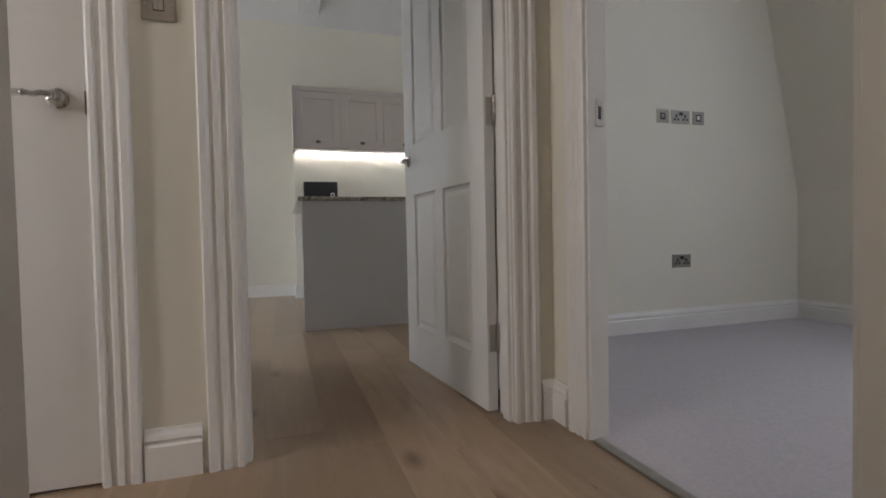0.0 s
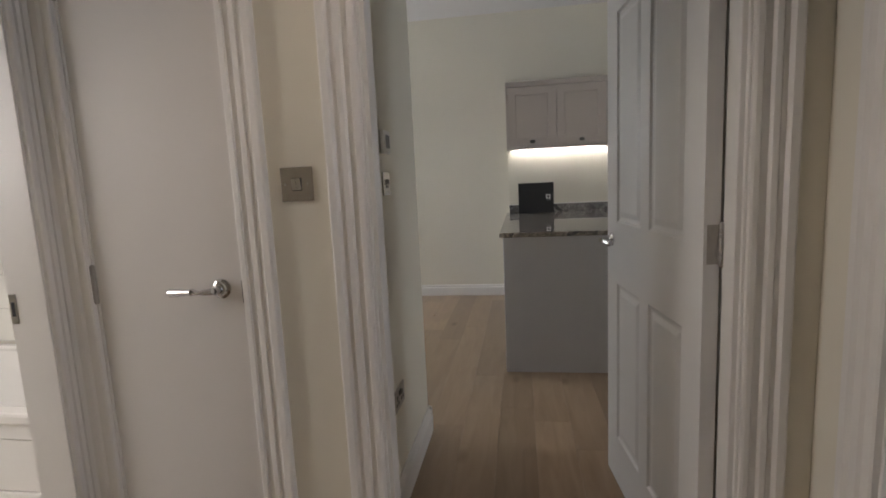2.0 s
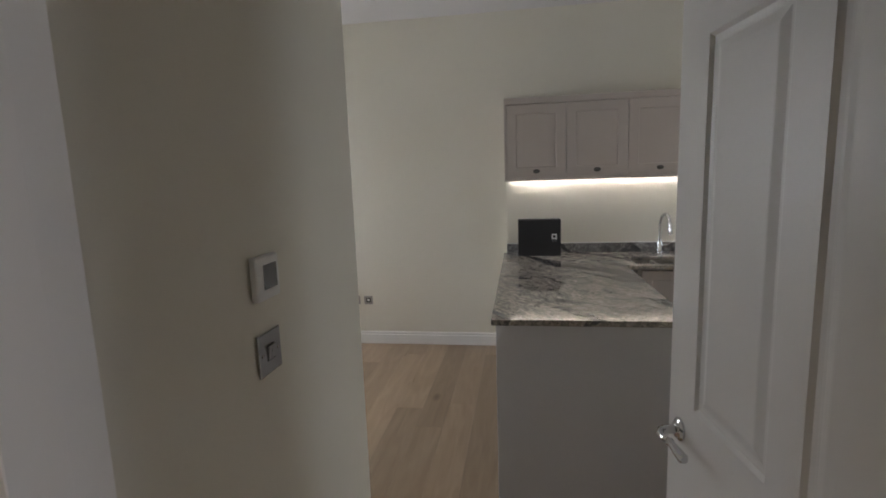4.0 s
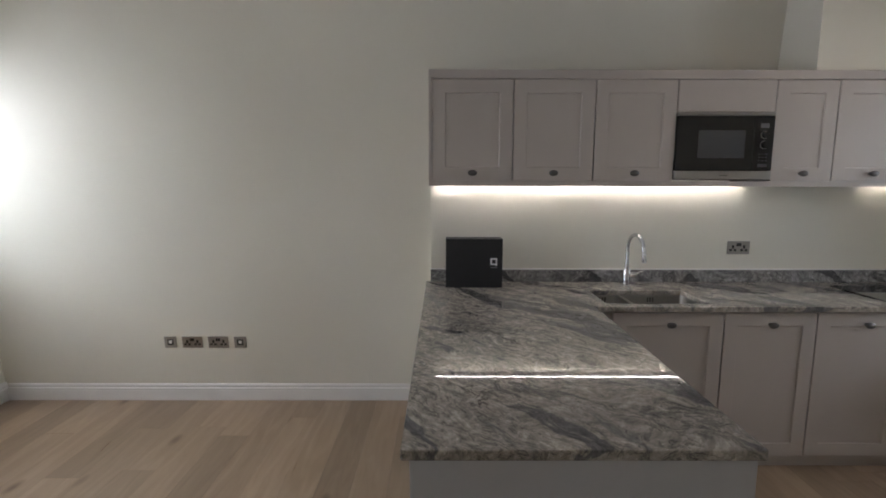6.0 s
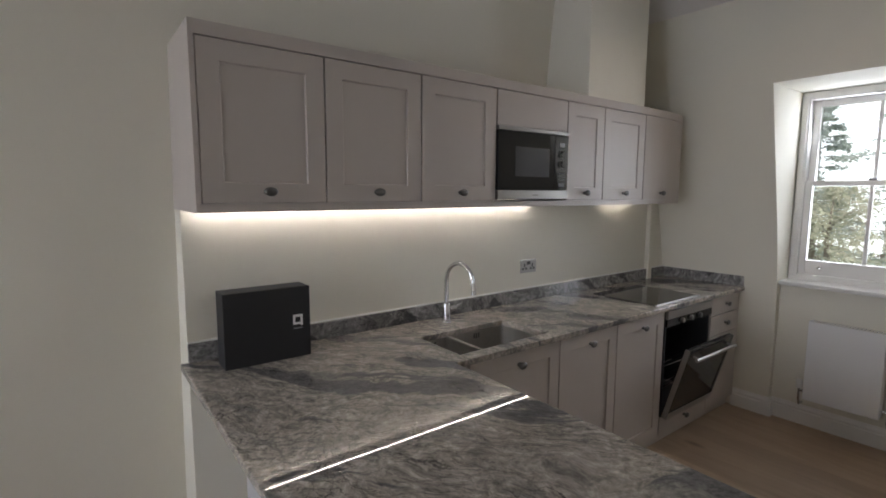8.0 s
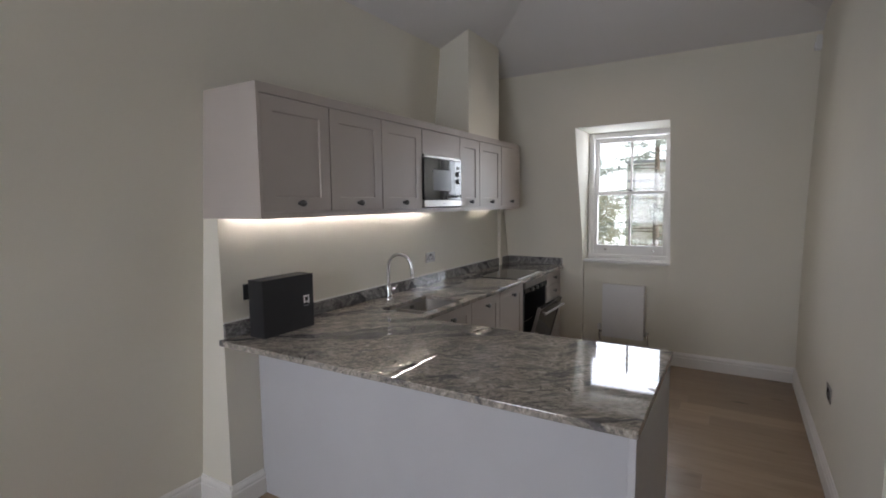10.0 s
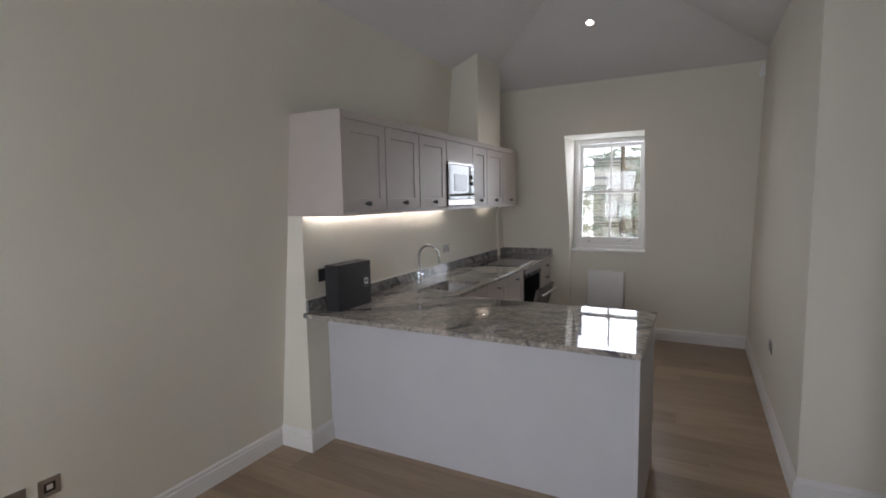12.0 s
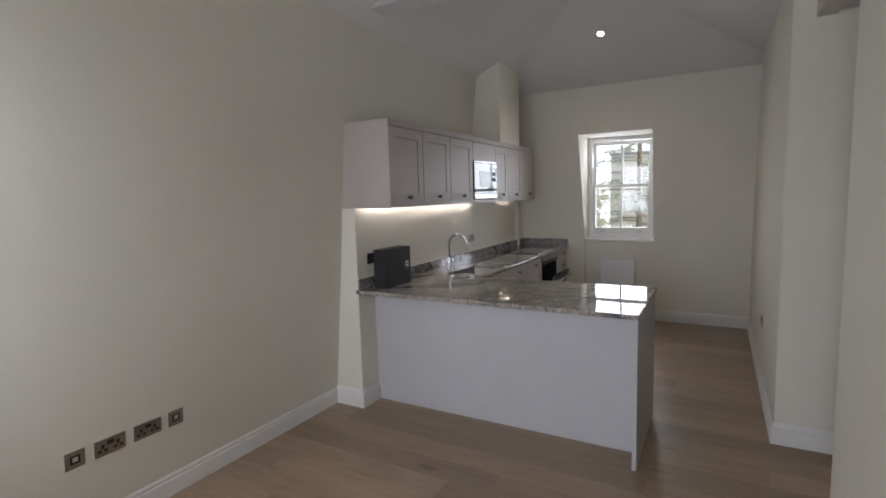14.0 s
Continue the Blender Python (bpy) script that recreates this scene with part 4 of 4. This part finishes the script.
smooth(part("nozzle", lathe([(0.0115, 0.02), (0.0135, 0.018), (0.0135, -0.004), (0.010, -0.006)], "z", (tx + 0.027, ty - 0.190, ZW + 0.185), 18), CHROME, tap))
smooth(part("valve", tube([(tx + 0.018, ty, ZW + 0.072), (tx + 0.045, ty, ZW + 0.072), (tx + 0.060, ty, ZW + 0.072)], 0.0165, 18, radii=[0.0165, 0.0165, 0.015]), CHROME, tap))
smooth(part("lever", tube([(tx + 0.058, ty, ZW + 0.074), (tx + 0.075, ty - 0.004, ZW + 0.085), (tx + 0.098, ty - 0.006, ZW + 0.094)], 0.006, 12), CHROME, tap))

# black presentation box
pack = thing("presentation_box", "flat black card box with a white square emblem, standing upright", "box")
part("carton", box(0.100, 0.447, -0.197, -0.085, ZW + 0.0005, 1.250, 0.0025, segs=2), CARD, pack)
part("lid_edge", box(0.099, 0.448, -0.1985, -0.1925, ZW + 0.0008, 1.2512, 0.001), CARD, pack)
bm = bmesh.new()
for x0, x1, z0, z1 in ((0.373, 0.415, 1.122, 1.132), (0.373, 0.383, 1.090, 1.122), (0.405, 0.415, 1.084, 1.122), (0.383, 0.405, 1.090, 1.099)):
    box(x0, x1, -0.1995, -0.1986, z0, z1, bm=bm)
part("emblem", bm, WHITEINK, pack, "white square ring emblem")
part("wording_bar", box(0.374, 0.414, -0.1993, -0.1986, 1.0715, 1.0765), GREYPL, pack, "small illegible wording")

# base cabinets along the wall
YB = -0.622
for x0, x1, kx in ((0.99, 1.592, 1.30), (1.592, 2.092, 1.845), (2.092, 2.602, 2.36)):
    unit = thing("base_cabinet", "taupe shaker base cabinet with one framed door", "cabinet", group="base cabinets")
    part("body", box(x0, x1, YB + 0.022, -0.05, 0.075, ZW - 0.22 if x0 < 1.5 else ZW - 0.031), CARC, unit)
    d = part("door", shaker(bmesh.new(), x0 + G, x1 - G, 0.085, 0.905, YB), CAB, unit)
    knob(d, kx, YB, 0.842)
unit = thing("base_cabinet", "taupe drawer unit with two small drawers over a deep one", "cabinet", group="base cabinets")
part("body", box(3.242, 3.69, YB + 0.022, -0.05, 0.075, ZW - 0.031), CARC, unit)
for z0, z1, kz in ((0.775, 0.905, 0.842), (0.625, 0.770, 0.70), (0.085, 0.620, 0.50)):
    d = part("drawer_front", box(3.242 + G, 3.69 - G, YB, YB + 0.02, z0, z1 - 0.002, 0.0015), CAB, unit)
    if kz != 0.50:
        knob(d, 3.475, YB, kz)
unit = thing("base_cabinet", "taupe oven housing with a drawer beneath", "cabinet", group="base cabinets")
part("side", box(2.603, 2.62, YB + 0.022, -0.05, 0.075, ZW - 0.031), CARC, unit)
part("side", box(3.225, 3.241, YB + 0.022, -0.05, 0.075, ZW - 0.031), CARC, unit)
d = part("drawer_front", box(2.602 + G, 3.242 - G, YB, YB + 0.02, 0.085, 0.198, 0.0015), CAB, unit)
knob(d, 2.93, YB, 0.14)
root = thing("plinth", "taupe plinth board under the base cabinets", "plinth")
part("board", box(0.99, 3.69, -0.578, -0.562, 0.0, 0.074), CAB, root)

# oven with its door ajar
oven = thing("oven", "black built-in oven with its glass door hanging ajar", "oven")
OX0, OX1 = 2.6215, 3.2235
bm = box(OX0, OX0 + 0.018, YB + 0.004, -0.1, 0.2, 0.90)
box(OX1 - 0.018, OX1, YB + 0.004, -0.1, 0.2, 0.90, bm=bm)
box(OX0 + 0.018, OX1 - 0.018, -0.13, -0.1, 0.2, 0.90, bm=bm)
box(OX0 + 0.018, OX1 - 0.018, YB + 0.03, -0.13, 0.2, 0.235, bm=bm)
box(OX0 + 0.018, OX1 - 0.018, YB + 0.004, -0.13, 0.80, 0.90, bm=bm)
part("cavity", bm, BLACK, oven)
part("control_panel", box(OX0, OX1, YB - 0.010, YB + 0.003, 0.80, 0.849, 0.002), BLACKGLASS, oven)
part("trim", box(OX0, OX1, YB - 0.014, YB + 0.003, 0.85, 0.905, 0.002), STEEL, oven, "brushed steel top trim")
for x in (2.80, 2.92, 3.04):
    smooth(part("dial", lathe([(0.017, -0.008), (0.017, -0.026), (0.014, -0.029), (0.003, -0.029)], "y", (x, YB, 0.824), 18), PEWTER, oven))
for z in (0.36, 0.50):
    bm = bmesh.new()
    for k in range(9):
        tube([(OX0 + 0.022, YB + 0.06 + k * 0.045, z), (OX1 - 0.022, YB + 0.06 + k * 0.045, z)], 0.003, 6, bm)
    part("rack", bm, CHROME, oven)
leafd = new("oven_door")
leafd.parent = oven
leafd.location = (0, YB - 0.004, 0.205)
leafd.rotation_euler = (radians(15), 0, 0)
HD = 0.505
bm = box(OX0, OX0 + 0.03, -0.032, 0, 0, HD, 0.002)
box(OX1 - 0.03, OX1, -0.032, 0, 0, HD, 0.002, bm)
box(OX0 + 0.03, OX1 - 0.03, -0.032, 0, 0, 0.05, 0.002, bm)
box(OX0 + 0.03, OX1 - 0.03, -0.032, 0, HD - 0.08, HD, 0.002, bm)
part("door_frame", bm, BLACKGLASS, leafd)
part("door_glass", box(OX0 + 0.03, OX1 - 0.03, -0.029, -0.006, 0.05, HD - 0.08), OVENGLASS, leafd)
for x in (OX0 - 0.0012, OX1 + 0.0002):
    part("side_trim", box(x, x + 0.001, -0.032, 0, 0, HD), STEEL, leafd, "brushed steel door edge")
part("bottom_trim", box(OX0, OX1, -0.0335, -0.0322, 0.0, 0.045), STEEL, leafd, "brushed steel bottom trim")
smooth(part("handle", tube([(OX0 + 0.03, -0.072, HD - 0.05), (OX1 - 0.03, -0.072, HD - 0.05)], 0.011, 14), STEEL, leafd, "brushed steel bar handle"))
for x in (OX0 + 0.07, OX1 - 0.07):
    part("handle_post", tube([(x, -0.03, HD - 0.05), (x, -0.07, HD - 0.05)], 0.008, 10), STEEL, leafd)

# hob
hob = thing("hob", "black glass induction hob with a steel front edge", "hob")
part("glass", box(2.515, 3.065, -0.60, -0.145, ZW + 0.0005, ZW + 0.006, 0.0015), BLACKGLASS, hob)
part("front_edge", box(2.515, 3.065, -0.612, -0.6005, ZW + 0.0005, ZW + 0.008, 0.002), STEEL, hob, "polished steel edge strip")

# peninsula
pen = thing("peninsula_unit", "pale grey panelled kitchen peninsula under the granite overhang", "peninsula")
part("back_panel", box(0.210, 0.228, -2.006, -0.0015, 0.0, ZW - 0.0305, 0.001), PENP, pen)
part("body", box(0.230, 0.842, -1.985, -0.66, 0.075, ZW - 0.0315), CARC, pen)
part("plinth", box(0.790, 0.805, -1.985, -0.66, 0.0, 0.074), CAB, pen)
part("end_panel", box(-0.004, 0.868, -2.031, -2.0065, 0.0, ZW - 0.0305, 0.0015), PENP, pen)
for a, b in ((-1.985, -1.33), (-1.33, -0.68)):
    bm = bmesh.new()
    shaker(bm, a + G, b - G, 0.085, 0.905, 0.0)
    bmesh.ops.transform(bm, matrix=Matrix.Translation((0.864, 0, 0)) @ Matrix.Rotation(radians(90), 4, "Z"), verts=bm.verts)
    part("door", bm, CAB, pen)

# ---- radiator ----
rad = thing("radiator", "white flat panel radiator below the window", "radiator")
RY0, RY1, RZ0, RZ1 = -1.497, -1.090, 0.226, 0.780
part("front_panel", box(3.632, 3.640, RY0, RY1, RZ0, RZ1, 0.003, segs=2), RADP, rad)
part("core", box(3.6405, 3.715, RY0 + 0.02, RY1 - 0.02, RZ0 + 0.02, RZ1 - 0.02), RADP, rad)
part("side_cover", box(3.640, 3.72, RY0, RY0 + 0.004, RZ0, RZ1), RADP, rad)
part("side_cover", box(3.640, 3.72, RY1 - 0.004, RY1, RZ0, RZ1), RADP, rad)
bm = bmesh.new()
for k in range(20):
    y = RY0 + 0.012 + k * 0.0198
    box(3.642, 3.718, y, y + 0.007, RZ1 - 0.004, RZ1, bm=bm)
part("top_grille", bm, RADP, rad)
part("bracket", box(3.7205, 3.7615, -1.45, -1.42, 0.3, 0.72), RADP, rad)
part("bracket", box(3.7205, 3.7615, -1.17, -1.14, 0.3, 0.72), RADP, rad)
for y, sg in ((RY1, 1), (RY0, -1)):
    v = new("valve")
    v.parent = rad
    smooth(part("union", tube([(3.68, y - sg * 0.004, RZ0 + 0.045), (3.68, y + sg * 0.035, RZ0 + 0.045)], 0.010, 12), CHROME, v))
    smooth(part("pipe", tube([(3.68, y + sg * 0.035, RZ0 + 0.062), (3.68, y + sg * 0.035, RZ0 - 0.02), (3.70, y + sg * 0.035, RZ0 - 0.06), (3.762, y + sg * 0.035, RZ0 - 0.065)], 0.0075, 12), CHROME, v))
    if sg > 0:
        smooth(part("thermostatic_head", lathe([(0.012, 0), (0.019, 0.006), (0.019, 0.055), (0.014, 0.062), (0.003, 0.062)], "z", (3.68, y + 0.035, RZ0 + 0.06), 18), WHITEPL, v, "white thermostatic valve head"))
    else:
        smooth(part("cap", lathe([(0.013, 0), (0.014, 0.02), (0.010, 0.024)], "z", (3.68, y - 0.035, RZ0 + 0.055), 14), CHROME, v))

# ---- bathroom seen through its doorway ----
bath = thing("bathtub", "white bath with a panelled front against the tiled wall", "bathtub")
BX0, BX1, BYF = -3.15, -1.42, -3.83
bm = box(BX0, BX1, BYF - 0.02, BYF + 0.05, 0.50, 0.545, 0.012, segs=2)
box(BX0, BX1, -3.14, -3.085, 0.50, 0.545, 0.012, bm, 2)
box(BX1 - 0.07, BX1, BYF + 0.05, -3.14, 0.50, 0.545, 0.006, bm)
part("rim", bm, BATHP, bath)
part("tub", prism([(BYF + 0.05, 0.52), (BYF + 0.12, 0.14), (-3.24, 0.14), (-3.14, 0.52), (-3.13, 0.52), (-3.23, 0.12), (BYF + 0.11, 0.12), (BYF + 0.04, 0.52)], "x", BX0, BX1 - 0.07), BATHP, bath)
for z0, z1, dy in ((0.435, 0.499, 0.0), (0.22, 0.43, 0.012), (0.09, 0.216, 0.012), (0.004, 0.086, 0.0)):
    part("front_board", box(BX0, BX1, BYF + dy, BYF + dy + 0.018, z0, z1, 0.004), BATHP, bath)
tiles = tagged(part("wall_tiles", box(-3.2, -1.4, -3.068, -3.060, 0.55, 2.39), GROUT), "white glazed tiles laid in long rows above the bath", "tiles", kind="structure")
me = mesh_of(box(0, 0.597, -0.006, 0, 0, 0.177, 0.0012), "tile")
me.materials.append(TILE)
for r in range(10):
    for c in range(-1, 4):
        x = -3.2 + 0.6 * c + (0.3 if r % 2 else 0)
        if x < -3.25 or x + 0.6 > -1.3:
            continue
        t = new("tile", me)
        t.parent = tiles
        t.location = (x, -3.068, 0.556 + 0.18 * r)

# ---- outside ----
GRASS = material("lawn", (0.10, 0.13, 0.045), 0.9, vary=0.25, scale=0.6, bump=0.5, bump_scale=20)
BARK = material("bark", (0.19, 0.16, 0.13), 0.9, vary=0.25, scale=9, bump=0.6, bump_scale=40)


def leaf_material(name, a, b):
    m = bpy.data.materials.new(name)
    m.use_nodes = True
    nt = m.node_tree
    nt.nodes.remove(nt.nodes["Principled BSDF"])
    mix, df, tr, gm, rp = (nt.nodes.new(k) for k in ("ShaderNodeMixShader", "ShaderNodeBsdfDiffuse", "ShaderNodeBsdfTranslucent", "ShaderNodeNewGeometry", "ShaderNodeValToRGB"))
    rp.color_ramp.elements[0].color, rp.color_ramp.elements[1].color = (*a, 1), (*b, 1)
    nt.links.new(gm.outputs["Random Per Island"], rp.inputs[0])
    nt.links.new(rp.outputs[0], df.inputs[0])
    nt.links.new(rp.outputs[0], tr.inputs[0])
    mix.inputs[0].default_value = 0.45
    nt.links.new(df.outputs[0], mix.inputs[1])
    nt.links.new(tr.outputs[0], mix.inputs[2])
    nt.links.new(mix.outputs[0], nt.nodes["Material Output"].inputs[0])
    return m


RENDERW = material("pale render", (0.72, 0.70, 0.66), 0.85, vary=0.05, scale=2)
# foliage colours are paled well past natural, to paint in the window glare
NEEDLE = leaf_material("glare-paled pine needles", (0.32, 0.38, 0.33), (0.52, 0.56, 0.50))
LEAF = leaf_material("glare-paled leaves", (0.32, 0.34, 0.24), (0.55, 0.54, 0.42))
SLATE = material("grey roof", (0.30, 0.31, 0.34), 0.6, vary=0.12, scale=4)
tagged(part("ground", box(-900, 900, -900, 900, -6.6, -6.0), GRASS), "green garden ground far below the windows", "ground", kind="structure")


def tree(x, y, height, spread, mat, seed, label, conifer):
    r = random.Random(seed)
    root = thing("tree", label, "tree", at=(x, y, -6.0))
    bm = tube([(0, 0, 0), (0.1, 0.05, height * 0.3), (-0.05, 0.1, height * 0.65), (0, 0, height * 0.96)], 0.2, 10, radii=[0.26, 0.18, 0.10, 0.02])
    verts, faces = [], []
    tips = []
    n = 100 if conifer else 40
    for k in range(n):
        f = 0.14 + 0.82 * k / n
        a = r.uniform(0, 2 * math.pi)
        ln = spread * ((1 - f) ** 0.75 + 0.06 if conifer else math.sin(math.pi * min(1, 0.25 + 0.75 * f)) * 0.9 + 0.1) * r.uniform(0.65, 1.15)
        rise = (-0.10 if conifer else 0.45) * ln + r.uniform(-0.2, 0.3)
        p0 = Vector((0, 0, height * f))
        p1 = p0 + Vector((math.cos(a) * ln, math.sin(a) * ln, rise))
        tube([p0, (p0 + p1) / 2 + Vector((0, 0, 0.12)), p1], 0.04, 5, bm, [0.06 * (1.1 - f), 0.035 * (1.1 - f), 0.008])
        for q in range(5 if conifer else 6):
            g = 0.28 + 0.72 * (q + r.random()) / 5
            tips.append((p0.lerp(p1, min(g, 1.02)), (0.30 + 0.30 * ln / spread) * (1.15 if not conifer else 1.0)))
    part("trunk", bm, BARK, root)
    for c, rad_ in tips:
        for _ in range(42 if conifer else 26):
            d = Vector((r.gauss(0, 1), r.gauss(0, 1), r.gauss(0, 0.45 if conifer else 0.8))) * rad_ * 0.55
            p = c + d
            u = Vector((r.uniform(-1, 1), r.uniform(-1, 1), r.uniform(-0.6, 0.6))).normalized()
            w = u.orthogonal().normalized()
            s = r.uniform(0.045, 0.105)
            k = len(verts)
            verts += [p - u * s * 1.6, p + w * s * 0.5, p + u * s * 1.6, p - w * s * 0.5]
            faces.append((k, k + 1, k + 2, k + 3))
    me = bpy.data.meshes.new("crown")
    me.from_pydata(verts, [], faces)
    me.materials.append(mat)
    ob = new("crown", me)
    ob.parent = root


tree(34.0, 2.4, 27.0, 6.6, NEEDLE, 3, "tall dark green pine outside the east window", True)
tree(36.0, 8.0, 13.5, 4.2, NEEDLE, 5, "tall pine farther along the garden", True)
tree(40.0, 2.2, 10.0, 4.2, LEAF, 8, "light green broadleaved garden tree", False)
tree(30.0, 5.6, 8.2, 3.0, LEAF, 11, "small broadleaved garden tree", False)
tree(38.0, 15.0, 9.5, 3.6, LEAF, 14, "broadleaved tree at the back of the garden", False)
tree(-13.0, 5.5, 8.0, 3.0, LEAF, 17, "broadleaved tree outside the west window", False)
HAZE = glow("bright hazy sky", (0.93, 0.97, 1.0), 1.9)
for xb in (75.0, -75.0):
    tagged(part("backdrop", box(xb, xb + 0.5, -160, 160, -6, 70), HAZE), "bright white hazy sky beyond the garden", "sky", kind="structure")
house = thing("neighbour_house", "pale rendered neighbouring house with a flat parapet roof", "house", at=(50, 0, -6))
part("wall", box(-4, 4, -9, 6.6, 0, 11.0), RENDERW, house)
part("roof", box(-4.15, 4.15, -9.15, 6.75, 11.0, 11.25, 0.03), SLATE, house, "grey parapet coping")
part("string_course", box(-4.06, -3.99, -9.0, 6.6, 9.3, 9.5, 0.01), SLATE, house)
for z0 in (2.2, 5.6):
    for y in (-6.5, -3.2, 0.1, 3.4):
        w = part("window", box(-4.03, -3.97, y, y + 1.1, z0, z0 + 1.6), TRIM, house)
        part("pane", box(-4.05, -4.031, y + 0.1, y + 1.0, z0 + 0.1, z0 + 1.5), BLACKGLASS, w)


# ---- oak floor boards, laid last ----
boards = tagged(new("floor"), "pale brown oak boards with knots, laid lengthways", "floor", kind="structure")
rng = random.Random(7)
WB = 0.187


def board_mesh(w, ln):
    bm = bmesh.new()
    c = 0.0007
    lo = [bm.verts.new(p) for p in ((0, 0, -0.018), (w, 0, -0.018), (w, ln, -0.018), (0, ln, -0.018))]
    md = [bm.verts.new(p) for p in ((0, 0, -c), (w, 0, -c), (w, ln, -c), (0, ln, -c))]
    hi = [bm.verts.new(p) for p in ((c, c, 0), (w - c, c, 0), (w - c, ln - c, 0), (c, ln - c, 0))]
    for i in range(4):
        j = (i + 1) % 4
        bm.faces.new((lo[i], lo[j], md[j], md[i]))
        bm.faces.new((md[i], md[j], hi[j], hi[i]))
    bm.faces.new(hi)
    me = mesh_of(bm, "plank")
    me.materials.append(OAK)
    return me


LENGTHS = {ln: board_mesh(WB - 0.0002, ln - 0.0002) for ln in (1.2, 1.5, 1.8, 2.1)}
x = -4.70
while x < 3.75:
    y0, y1 = (-2.9, 0.25)
    if -1.19 < x < 0.78:
        y0 = -6.9
    y = y0 - rng.uniform(0.0, 1.1)
    while y < y1:
        ln = rng.choice((1.2, 1.5, 1.8, 2.1))
        ob = new("plank", LENGTHS[ln])
        ob.parent = boards
        ob.location = (x, y, 0)
        y += ln
    x += WB
